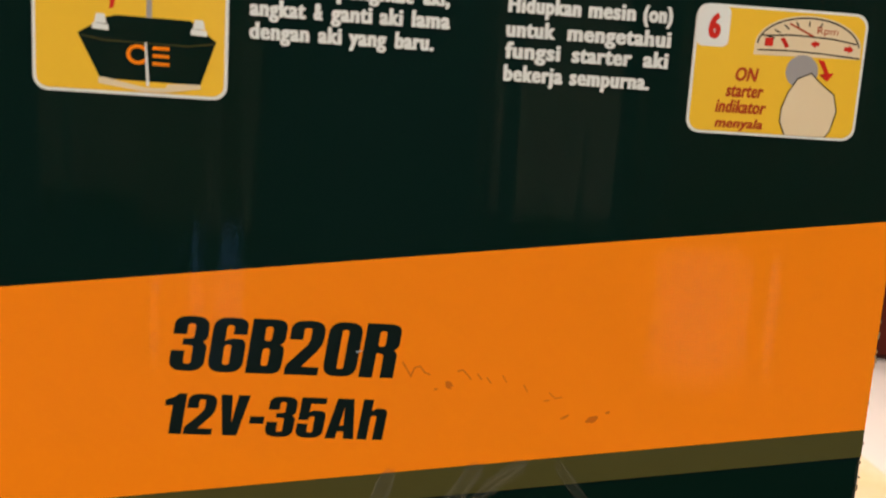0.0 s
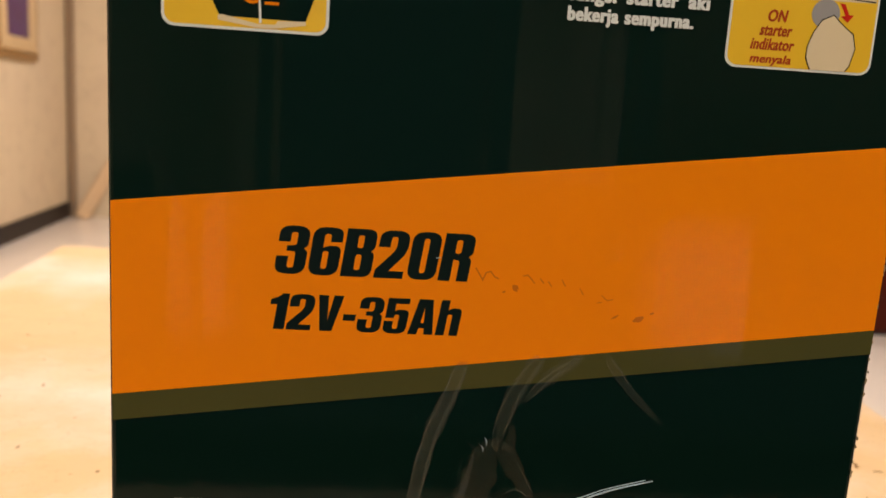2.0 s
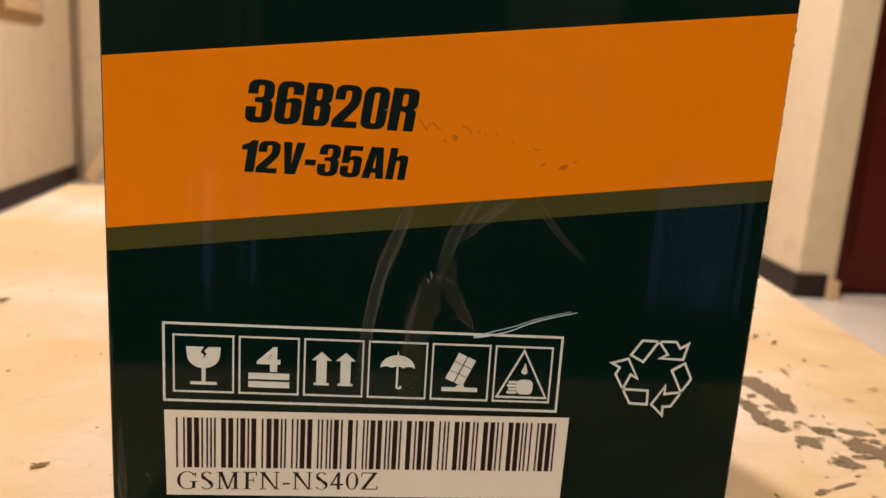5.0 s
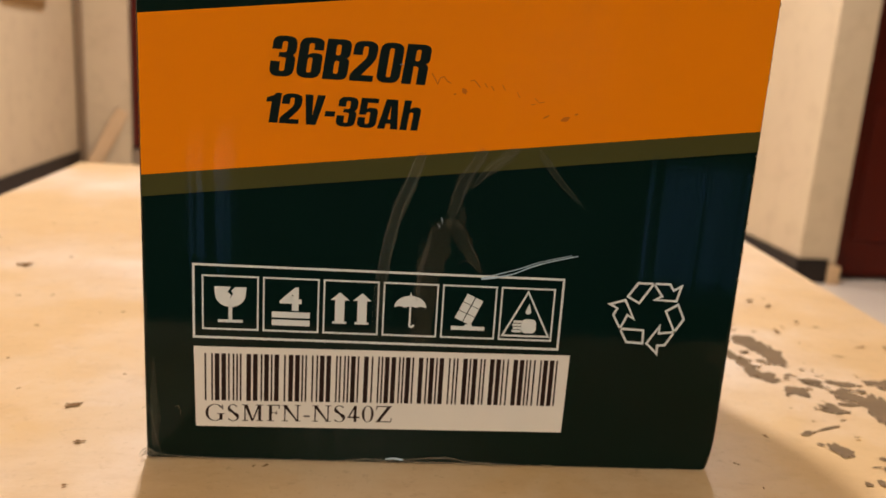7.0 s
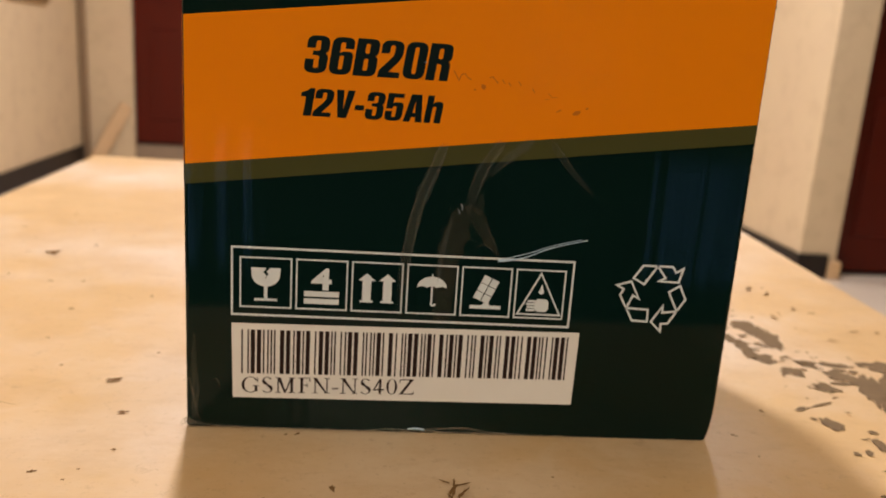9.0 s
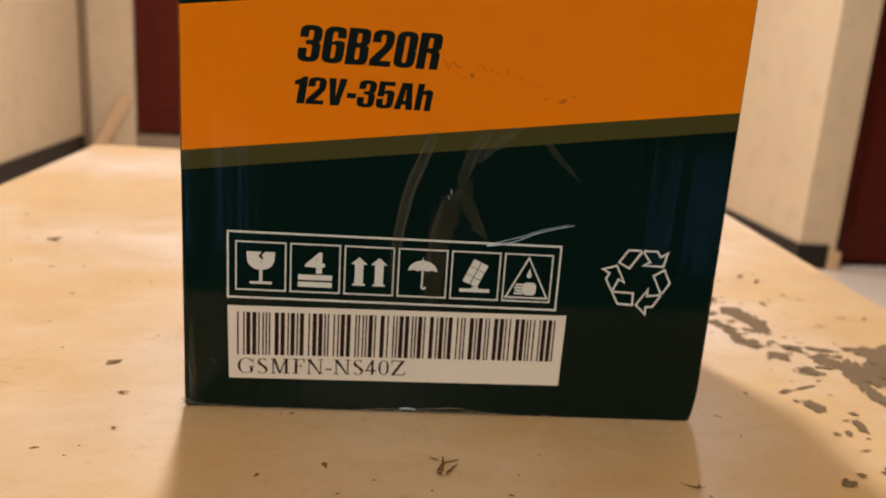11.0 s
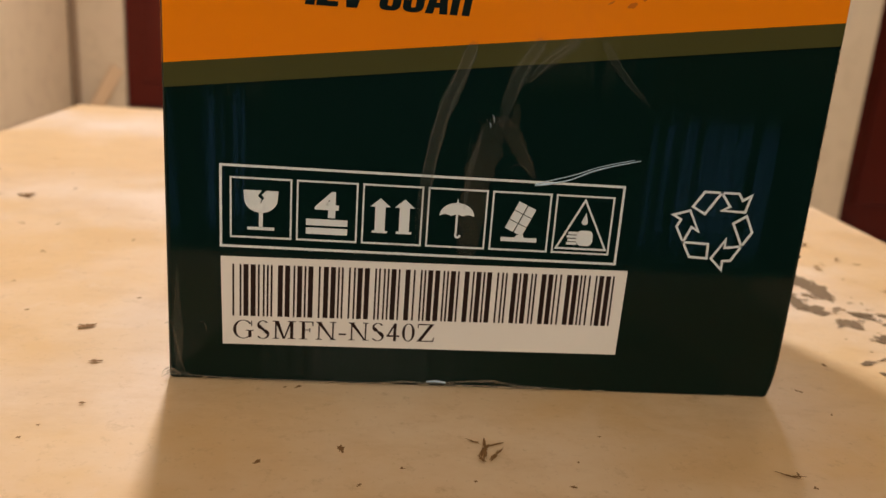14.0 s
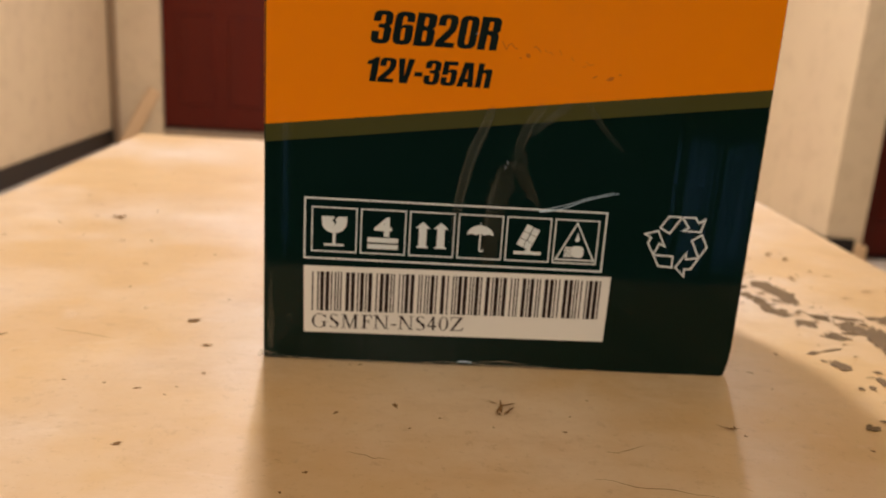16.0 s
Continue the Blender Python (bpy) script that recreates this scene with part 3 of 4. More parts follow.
for x0, y0, x1, y1 in ((0.022, -0.092, 0.060, -0.100), (0.070, -0.104, 0.082, -0.101), (-0.20, 0.02, -0.17, 0.012), (-0.26, -0.01, -0.235, -0.018), (0.03, -0.075, 0.045, -0.068), (-0.06, -0.080, -0.045, -0.084)):
    bm = bmesh.new()
    prev = None
    for i in range(13):
        f = i / 12
        w = 0.00012 * (0.4 + math.sin(math.pi * f))
        x, y = x0 + (x1 - x0) * f, y0 + (y1 - y0) * f + 0.0022 * noise.noise((f * 4, x0 * 50, 0))
        pair = (bm.verts.new((x, y - w, TZ + 0.0011)), bm.verts.new((x, y + w, TZ + 0.0011)))
        if prev:
            bm.faces.new((prev[0], pair[0], pair[1], prev[1]))
        prev = pair
    part("crack", bm, M_DIRT, top)
rng = random.Random(4)
fine = bmesh.new()
for i in range(230):
    x, y = rng.uniform(TX0 + 0.01, TX1 - 0.01), rng.uniform(-0.115, TY1 - 0.02)
    d = rng.uniform(0.0006, 0.0018)
    blob(fine, x, y, d * rng.uniform(1, 2.4), d, rng.uniform(0, 180), i * 1.7 + 90, 0.6, 0.00015)
for i in range(36):
    x, y = rng.uniform(0.16, TX1 - 0.01), rng.uniform(-0.06, 0.30)
    d = rng.uniform(0.0007, 0.002)
    blob(fine, x, y, d * rng.uniform(1, 3), d, rng.uniform(-30, 40), i * 2.3 + 300, 0.7, 0.00016)
tagged(part("dust", fine, M_DIRT, top), kind="stuff")

# ---- the battery carton ----
W2, DEPTH, HIGH = 102.5, 0.135, 0.242
carton = thing("battery_carton", "dark green and orange printed cardboard battery carton, glossy and scuffed", "carton", at=pose(0, 0, 0.0006))
bm = bmesh.new()
add_box(bm, -0.1025, 0.1025, 0, DEPTH, -0.0013, HIGH)
vertical = [e for e in bm.edges if abs(e.verts[0].co.z - e.verts[1].co.z) > 0.1]
bmesh.ops.bevel(bm, geom=vertical, offset=0.0016, segments=3, affect="EDGES", profile=0.5)
for z in (0.002, 0.0045, 0.008, 0.012, 0.017):
    bmesh.ops.bisect_plane(bm, geom=bm.verts[:] + bm.edges[:] + bm.faces[:], plane_co=(0, 0, z), plane_no=(0, 0, 1))
# the right flank bellies in towards its foot
for v in bm.verts:
    if v.co.x > 0.09 and v.co.z < 0.016:
        v.co.x -= 0.0019 * ((0.016 - v.co.z) / 0.0173) ** 2.2
low = [e for e in bm.edges if e.verts[0].co.z < 1e-4 and e.verts[1].co.z < 1e-4]
bmesh.ops.bevel(bm, geom=low, offset=0.0006, segments=1, affect="EDGES", profile=0.5)
part("carton_body", bm, M_GREEN, carton, "dark green glossy printed cardboard")

E0 = 101.6
part("orange_band", prism(bmesh.new(), [(-E0, 98.9), (E0, 124.1), (E0, 174.3), (-E0, 149.2)], 0.30, 0.02), M_ORANGE, carton, "orange printed band")
part("olive_stripe", prism(bmesh.new(), [(-E0, 91.8), (E0, 117.3), (E0, 124.0), (-E0, 98.8)], 0.30, 0.02), M_OLIVE, carton, "olive green printed stripe")
# the band runs round the right flank
for nm, mat, pts in (("orange_band", M_ORANGE, (124.2, 175.2)), ("olive_stripe", M_OLIVE, (117.4, 124.1))):
    part(nm, block(0.1025, 0.1027, 0.002, DEPTH - 0.002, pts[0] / 1000, pts[1] / 1000), mat, carton)
    drop = 25.3
    part(nm, block(-0.1027, -0.1025, 0.002, DEPTH - 0.002, (pts[0] - drop) / 1000, (pts[1] - drop) / 1000), mat, carton)



def soften(pts, n=5):
    """Round each corner of a polygon by its own radius; points are (x, z) or (x, z, radius)."""
    out = []
    m = len(pts)
    for i, p in enumerate(pts):
        if len(p) == 2:
            out.append((p[0], p[1]))
            continue
        c, a, b = Vector(p[:2]), Vector(pts[i - 1][:2]), Vector(pts[(i + 1) % m][:2])
        ra, rb = min(p[2], 0.5 * (a - c).length), min(p[2], 0.5 * (b - c).length)
        s, e = c + (a - c).normalized() * ra, c + (b - c).normalized() * rb
        for j in range(n + 1):
            t = j / n
            q = s * (1 - t) ** 2 + c * 2 * t * (1 - t) + e * t * t
            out.append((q.x, q.y))
    return out


# heavy condensed figures in a unit cell; stems are a third of the width. The z's run 0..2 so that corners round evenly
def slot(z0, z1):
    return [(0.40, z0, 0.10), (0.60, z0, 0.10), (0.60, z1, 0.10), (0.40, z1, 0.10)]


R5 = 0.42
GLYPHS = {}
GLYPHS["0"] = [[(0, 0, R5), (1, 0, R5), (1, 2, R5), (0, 2, R5)], slot(0.27, 1.73)]
GLYPHS["6"] = [[(0, 0, R5), (1, 0, R5), (1, 1.24, 0.3), (0.55, 1.24, 0.1), (0.39, 1.14), (0.39, 1.73, 0.1), (0.61, 1.73, 0.1), (0.61, 1.40), (1, 1.40), (1, 2, R5), (0, 2, R5)], slot(0.27, 1.02)]
GLYPHS["3"] = [[(0, 0, R5), (1, 0, R5), (1, 0.98, 0.16), (0.84, 1.08, 0.1), (1, 1.18, 0.16), (1, 2, R5), (0, 2, R5), (0, 1.34), (0.39, 1.34), (0.39, 1.74, 0.1), (0.61, 1.74, 0.1), (0.61, 1.20, 0.1), (0.30, 1.18), (0.30, 0.96), (0.61, 0.94, 0.1), (0.61, 0.26, 0.1), (0.39, 0.26, 0.1), (0.39, 0.74), (0, 0.74)]]
GLYPHS["B"] = [[(0, 0), (1, 0, 0.34), (1, 1.0, 0.2), (0.84, 1.08, 0.1), (1, 1.18, 0.2), (1, 2, 0.34), (0, 2)], slot(0.28, 0.94), slot(1.20, 1.74)]
GLYPHS["2"] = [[(0, 0), (0.98, 0), (0.98, 0.30), (0.46, 0.30), (1, 1.12, 0.3), (1, 2, R5), (0, 2, R5), (0, 1.30), (0.39, 1.30), (0.39, 1.74, 0.1), (0.61, 1.74, 0.1), (0.61, 1.20, 0.2), (0, 0.34, 0.1)]]
GLYPHS["R"] = [[(0, 0), (0.39, 0), (0.39, 0.92), (0.60, 0.88, 0.1), (0.60, 0), (0.98, 0), (0.98, 0.94, 0.16), (0.84, 1.04, 0.1), (1, 1.14, 0.16), (1, 2, 0.34), (0, 2)], slot(1.16, 1.74)]
GLYPHS["1"] = [[(0.38, 0), (1, 0), (1, 2), (0.62, 2), (0.44, 1.82, 0.1), (0, 1.66), (0, 1.38), (0.38, 1.40)]]
GLYPHS["V"] = [[(0.26, 0), (0.74, 0), (1, 2), (0.61, 2), (0.50, 0.60), (0.39, 2), (0, 2)]]
GLYPHS["-"] = [[(0, 0.62), (0.92, 0.62), (0.92, 0.98), (0, 0.98)]]
GLYPHS["5"] = [[(0, 0, R5), (1, 0, R5), (1, 1.36, 0.3), (0.50, 1.36, 0.1), (0.39, 1.26), (0.39, 1.70), (0.95, 1.70), (0.95, 2), (0.02, 2), (0.02, 0.88), (0.39, 0.88), (0.40, 1.08, 0.1), (0.61, 1.08, 0.1), (0.61, 0.26, 0.1), (0.39, 0.26, 0.1), (0.39, 0.70), (0, 0.70)]]
GLYPHS["A"] = [[(0, 0), (0.36, 0), (0.39, 0.36), (0.61, 0.36), (0.64, 0), (1, 0), (0.78, 2), (0.22, 2)], [(0.43, 0.66), (0.57, 0.66), (0.50, 1.56)]]
GLYPHS["h"] = [[(0, 0), (0.39, 0), (0.39, 1.20, 0.1), (0.61, 1.20, 0.1), (0.61, 0), (1, 0), (1, 1.56, 0.3), (0.55, 1.56, 0.12), (0.39, 1.42), (0.39, 2), (0, 2)]]


def block_letters(name, text, widths_rel, x0, x1, z0, z1, lean, label):
    """Heavy condensed slanted figures, each drawn as filled outlines fitted to its own cell."""
    cu = bpy.data.curves.new(name, "CURVE")
    cu.dimensions, cu.fill_mode = "2D", "BOTH"
    unit = (x1 - x0 - lean) / sum(widths_rel)
    x = x0
    for ch, wr in zip(text, widths_rel):
        w = unit * wr
        for loop in GLYPHS[ch]:
            sp = cu.splines.new("POLY")
            pts = soften(loop)
            sp.points.add(len(pts) - 1)
            sp.use_cyclic_u = True
            for q, (u, z) in zip(sp.points, pts):
                q.co = (x + u * w * 0.905 + lean * z / 2, z0 + z / 2 * (z1 - z0), 0, 1)
        x += w
    tmp = new(name, cu)
    me = bpy.data.meshes.new_from_object(tmp.evaluated_get(bpy.context.evaluated_depsgraph_get()))
    bpy.data.objects.remove(tmp)
    bpy.data.curves.remove(cu)
    bm = bmesh.new()
    vs = [bm.verts.new((v.co.x / 1000, -0.0005, v.co.y / 1000)) for v in me.vertices]
    for p in me.polygons:
        bm.faces.new([vs[i] for i in p.vertices])
    return part(name, bm, M_INK, carton, label)


block_letters("type_lettering", "36B20R", (1, 1, 1.02, 1.0, 0.98, 1.04), -61.4, -9.0, 132.7, 145.2, 1.7, "bold slanted dark type lettering")
block_letters("rating_lettering", "12V-35Ah", (0.72, 1.02, 1.04, 0.56, 1.0, 0.98, 1.06, 0.94), -62.9, -11.4, 118.0, 127.5, 1.4, "bold slanted dark rating lettering")


def word(text, x0, x1, base, rise=3.35, fat=0.32):
    """One heavy condensed white word standing on its base line, millimetres on the box's front."""
    def ink(body):
        cu = bpy.data.curves.new("word", "FONT")
        cu.body, cu.offset, cu.resolution_u, cu.space_character = body, 0.024, 3, 1.12
        tmp = new("word", cu)
        made = bpy.data.meshes.new_from_object(tmp.evaluated_get(bpy.context.evaluated_depsgraph_get()))
        bpy.data.objects.remove(tmp)
        bpy.data.curves.remove(cu)
        return [tuple(v.co) for v in made.vertices], [tuple(p.vertices) for p in made.polygons]

    up = rise / max(v[1] for v in ink("d")[0])
    vs, fs = ink(text)
    lo, hi = min(v[0] for v in vs), max(v[0] for v in vs)
    across = (x1 - x0 - fat) / (hi - lo)
    verts, faces = [], []
    for i in range(4):
        o = len(verts)
        verts += [((x0 + (v[0] - lo) * across + fat * i / 3) / 1000, -0.0005 - 0.00002 * i, (base + v[1] * up) / 1000) for v in vs]
        faces += [[o + j for j in f] for f in fs]
    me = bpy.data.meshes.new("instruction_word")
    me.from_pydata(verts, [], faces)
    me.materials.append(M_WHITE)
    ob = new("instruction_word", me)
    ob.parent = carton


for base, words in ((214.8, (("pengikat", -27.5, -11.4), ("aki,", -9.4, -3.7))),
                    (210.1, (("angkat", -45.4, -33.8), ("&", -32.2, -30.2), ("ganti", -28.6, -19.9), ("aki", -18.4, -13.4), ("lama", -11.6, -3.4))),
                    (205.4, (("dengan", -45.4, -32.9), ("aki", -31.1, -26.1), ("yang", -24.7, -16.7), ("baru.", -14.9, -6.6))),
                    (214.6, (("Hidupkan", 8.8, 24.6), ("mesin", 26.2, 36.6), ("(on)", 38.2, 44.8))),
                    (209.5, (("untuk", 8.7, 19.4), ("mengetahui", 22.0, 44.9))),
                    (205.0, (("fungsi", 8.7, 20.8), ("starter", 23.3, 36.6), ("aki", 39.1, 44.7))),
                    (200.2, (("bekerja", 8.7, 21.7), ("sempurna.", 23.2, 41.0)))):
    for text, x0, x1 in words:
        word(text, x0, x1, base)

# picture panel of the battery
p5 = part("battery_panel", prism(bmesh.new(), rounded(-90.3, -50.6, 190.3, 224.0, 3.0), 0.30, 0.02), M_WHITE, carton, "picture panel with white rim")
part("panel_field", prism(bmesh.new(), rounded(-89.6, -51.3, 191.0, 223.3, 2.5), 0.40, 0.31), M_YELLOW, p5, "yellow field")
part("number_badge", prism(bmesh.new(), rounded(-90.0, -83.0, 209.5, 223.6, 1.8), 0.45, 0.41), M_WHITE, p5)
part("battery_drawing", prism(bmesh.new(), [(-81.2, 202.4), (-75.6, 205.8), (-73.4, 206.4), (-58.4, 206.2), (-53.0, 202.2), (-56.2, 193.2), (-76.6, 193.4)], 0.45, 0.41), M_GREEN, p5, "dark green battery drawing")
part("battery_rim", stroke(bmesh.new(), [(-80.6, 202.0), (-76.0, 201.2), (-58.6, 201.0), (-53.4, 201.8)], 0.22, 0.50, 0.46), M_OLIVE, p5)
for cx in (-76.6, -56.6):
    bm = prism(bmesh.new(), [(cx - 1.7, 203.4), (cx + 1.7, 203.2), (cx + 1.6, 204.4), (cx - 1.6, 204.6)], 0.50, 0.46)
    prism(bm, [(cx - 1.25, 204.6), (cx + 1.25, 204.6), (cx + 0.85, 206.5), (cx - 0.85, 206.5)], 0.50, 0.46)
    part("terminal", bm, M_WHITE, p5)
part("clamp_rod", prism(bmesh.new(), rect(-67.3, -66.2, 206.2, 215.2), 0.50, 0.46), M_GREY, p5)
part("clamp_rod", prism(bmesh.new(), [(-67.6, 201.2), (-67.2, 201.2), (-66.6, 192.4), (-67.2, 192.2)], 0.56, 0.51), M_WHITE, p5)
part("tray", prism(bmesh.new(), [(-77.0, 193.6), (-75.8, 193.7), (-67.5, 192.0), (-63.4, 192.1), (-62.8, 193.0), (-56.2, 193.3), (-56.0, 192.4), (-63.2, 191.2), (-67.4, 191.1), (-77.0, 192.4)], 0.50, 0.46), M_CREAM, p5)
part("red_arrow", prism(bmesh.new(), [(-74.8, 207.6), (-73.9, 207.9), (-73.0, 212.2), (-74.2, 212.2)], 0.50, 0.46), M_RED, p5)
bm = bmesh.new()
stroke(bm, disc(-69.0, 198.7, 2.0, 1.7, 12, 40, 330), 0.75, 0.50, 0.46)
for zz in (200.2, 198.6, 197.0):
    prism(bm, rect(-66.0, -62.6, zz - 0.35, zz + 0.35), 0.50, 0.46)
part("emblem", bm, M_ORANGE, p5, "plain orange emblem strokes")
p5.location = (0.0009, 0, 0.0018)

# picture panel of the starter
p6 = part("starter_panel", prism(bmesh.new(), rounded(48.8, 87.8, 191.6, 219.4, 3.0), 0.30, 0.02), M_WHITE, carton, "picture panel with white rim")
part("panel_field", prism(bmesh.new(), rounded(49.4, 87.2, 192.2, 218.8, 2.6), 0.40, 0.31), M_YELLOW, p6, "yellow field")
part("number_badge", prism(bmesh.new(), rounded(49.1, 56.4, 210.3, 219.1, 1.6), 0.45, 0.41), M_WHITE, p6)
lettering("badge_number", "6", 51.6, 54.4, 212.0, 217.4, M_RED, p6, 0.50, 0.0, 0.03, "", 0.08)
for txt, x0, x1, z0, z1 in (("ON", 58.8, 64.0, 203.3, 206.3), ("starter", 57.0, 65.6, 199.8, 202.3), ("indikator", 55.0, 66.6, 196.3, 199.2), ("menyala", 55.2, 66.2, 192.4, 195.2)):
    lettering("caption_line", txt, x0, x1, z0, z1, M_RUST, p6, 0.50, 0.2, 0.018, "", 0.04)
part("gauge_field", prism(bmesh.new(), [(62.3, 209.2), (62.4, 211.6)] + disc(74.6, 211.2, 12.3, 7.0, 22, 170, 12) + [(86.8, 209.6)], 0.45, 0.41), M_CREAM, p6, "cream gauge dial")
bm = bmesh.new()
stroke(bm, disc(74.6, 211.2, 11.7, 6.5, 26, 176, 8), 0.32, 0.50, 0.46)
stroke(bm, [(63.2, 210.3), (70.0, 210.5), (78.0, 210.3), (86.6, 209.8)], 0.3, 0.50, 0.46)
stroke(bm, [(63.8, 213.4), (71.0, 213.9), (80.0, 213.6), (85.6, 212.8)], 0.3, 0.50, 0.46)
for i in range(6):
    a = radians(158 - i * 16.5)
    stroke(bm, [(74.6 + 8.4 * math.cos(a), 211.2 + 4.7 * math.sin(a)), (74.6 + 10.4 * math.cos(a), 211.2 + 5.8 * math.sin(a))], 0.28, 0.50, 0.46)
part("gauge_marking", bm, M_BLACK, p6)
lettering("gauge_lettering", "Rpm", 76.2, 81.0, 214.0, 216.0, M_RUST, p6, 0.5)
part("needle", stroke(bmesh.new(), [(69.8, 216.3), (75.4, 213.9)], 0.4, 0.50, 0.46), M_RUST, p6)
bm = bmesh.new()
prism(bm, rect(64.6, 66.5, 211.2, 213.0), 0.50, 0.46)
prism(bm, [(68.0, 213.0), (69.0, 213.2), (70.2, 211.4), (69.4, 211.0)], 0.50, 0.46)
prism(bm, [(75.0, 212.3), (76.2, 213.1), (76.2, 212.7), (77.0, 212.7), (77.0, 211.9), (76.2, 211.9), (76.2, 211.4)], 0.50, 0.46)
prism(bm, [(85.0, 211.6), (83.9, 212.6), (83.9, 212.1), (82.8, 212.1), (82.8, 211.2), (83.9, 211.2), (83.9, 210.7)], 0.50, 0.46)
part("warning_symbol", bm, M_RED, p6)
part("key_knob", prism(bmesh.new(), disc(73.8, 206.2, 3.7, 3.6), 0.48, 0.41), M_GREY, p6, "grey key knob drawing")
part("plain_shape", prism(bmesh.new(), [(70.0, 198.0), (71.2, 201.6), (73.0, 204.6), (76.0, 206.0), (77.6, 204.6), (79.4, 203.2), (81.8, 201.6), (82.8, 198.0), (81.8, 193.6), (80.8, 192.2), (71.4, 192.2), (70.0, 195.0)], 0.53, 0.49), M_CREAM, p6, "plain cream shape")
part("shape_outline", stroke(bmesh.new(), [(71.4, 192.2), (70.0, 195.0), (70.0, 198.0), (71.2, 201.6), (73.0, 204.6), (76.0, 206.0), (77.6, 204.6), (79.4, 203.2), (81.8, 201.6), (82.8, 198.0), (81.8, 193.6), (80.8, 192.2)], 0.26, 0.58, 0.54), M_BLACK, p6)
part("turn_arrow", prism(bmesh.new(), [(77.2, 209.0), (78.6, 208.8), (80.0, 206.2), (81.2, 206.3), (79.8, 204.4), (77.9, 205.8), (79.0, 206.0), (78.2, 207.6)], 0.53, 0.49), M_RED, p6, "red turning arrow")
p6.location = (0.0013, 0, 0.0001)

# handling symbols
FW = 0.54
sym = part("symbol_frame", outline(bmesh.new(), -85.8, 40.4, 44.0, 70.2, 0.74, 0.40, 0.02), M_WHITE, carton, "white ruled frame of handling symbols")
CW = (37.5 + 82.7 - 5 * 1.4) / 6
cells = []
for i in range(6):
    x0 = -82.7 + i * (CW + 1.4)
    cells.append(x0)
    part("symbol_cell", outline(bmesh.new(), x0, x0 + CW, 47.2, 66.4, FW, 0.40, 0.02), M_WHITE, sym)
cx = [x + CW / 2 for x in cells]
bm = prism(bmesh.new(), [(cx[0] - 5.3, 62.4), (cx[0] + 0.2, 62.4), (cx[0] - 1.0, 60.6), (cx[0] + 0.2, 59.6), (cx[0] - 0.4, 58.0), (cx[0] + 1.0, 60.2), (cx[0] + 0.2, 61.0), (cx[0] + 1.6, 62.4), (cx[0] + 5.3, 62.4)] + disc(cx[0], 59.8, 5.1, 4.4, 12, 0, -180), 0.40, 0.02)
prism(bm, rect(cx[0] - 0.6, cx[0] + 0.6, 50.6, 55.6), 0.40, 0.02)
prism(bm, rect(cx[0] - 4.1, cx[0] + 4.1, 49.9, 50.8), 0.40, 0.02)
part("glass_symbol", bm, M_WHITE, sym)
lettering("stack_number", "4", cx[1] - 3.8, cx[1] + 3.6, 54.9, 63.2, M_WHITE, sym, 0.40, 0.0, 0.03)
for zb in (52.3, 49.5):
    part("stack_bar", prism(bmesh.new(), rect(cx[1] - 6.4, cx[1] + 6.4, zb, zb + 2.0), 0.40, 0.02), M_WHITE, sym)
for o in (-3.8, 3.8):
    c = cx[2] + o
    bm = prism(bmesh.new(), [(c - 3.1, 59.3), (c - 1.6, 59.3), (c - 1.6, 51.6), (c - 2.4, 51.6), (c - 2.4, 50.9), (c + 2.4, 50.9), (c + 2.4, 51.6), (c + 1.6, 51.6), (c + 1.6, 59.3), (c + 3.1, 59.3), (c, 62.0)], 0.40, 0.02)
    part("up_arrow", bm, M_WHITE, sym)

scallop = []
for i in range(13):
    scallop.append((cx[3] + 5.5 - 11.0 * i / 12, 57.6 + 0.55 * abs(math.sin(math.pi * i / 4))))
bm = prism(bmesh.new(), disc(cx[3], 57.6, 5.5, 4.2, 14, 180, 0) + scallop[1:-1], 0.40, 0.02)
prism(bm, [(cx[3] - 0.4, 61.6), (cx[3] + 0.4, 61.6), (cx[3], 63.3)], 0.40, 0.02)
stroke(bm, [(cx[3], 58.5), (cx[3], 52.0)] + disc(cx[3] - 0.9 + 1.5, 51.6, 0.75, 0.9, 8, 190, 350), 0.65, 0.40, 0.02)
part("umbrella_symbol", bm, M_WHITE, sym)
bm = bmesh.new()
ang = radians(-24)
for r in range(3):
    for c in range(2):
        pts = []
        for u, v in rect(c * 3.2 - 2.95 - 0.1 * (1 - c), c * 3.2 - 0.15, r * 3.3 - 4.8, r * 3.3 - 1.8):
            pts.append((cx[4] + u * math.cos(ang) - v * math.sin(ang), 57.8 + u * math.sin(ang) + v * math.cos(ang)))
        prism(bm, pts, 0.40, 0.02)
prism(bm, [(cx[4] - 5.8, 50.3), (cx[4] + 5.8, 50.3), (cx[4] + 5.8, 51.6), (cx[4] + 1.6, 51.6), (cx[4] + 1.2, 52.6), (cx[4] - 0.8, 52.4), (cx[4] - 1.4, 51.6), (cx[4] - 5.8, 51.6)], 0.40, 0.02)
part("no_tilt_symbol", bm, M_WHITE, sym)
bm = stroke(bmesh.new(), [(cx[5] - 8.0, 48.9), (cx[5] + 8.2, 48.9), (cx[5], 64.9)], 0.6, 0.40, 0.02, True)
prism(bm, disc(cx[5] + 0.5, 58.0, 1.1, 1.1, 12, 200, -20 + 360) + [(cx[5] + 0.7, 60.8)], 0.40, 0.02)
prism(bm, rounded(cx[5] - 1.6, cx[5] + 3.6, 50.0, 55.0, 1.6), 0.40, 0.02)
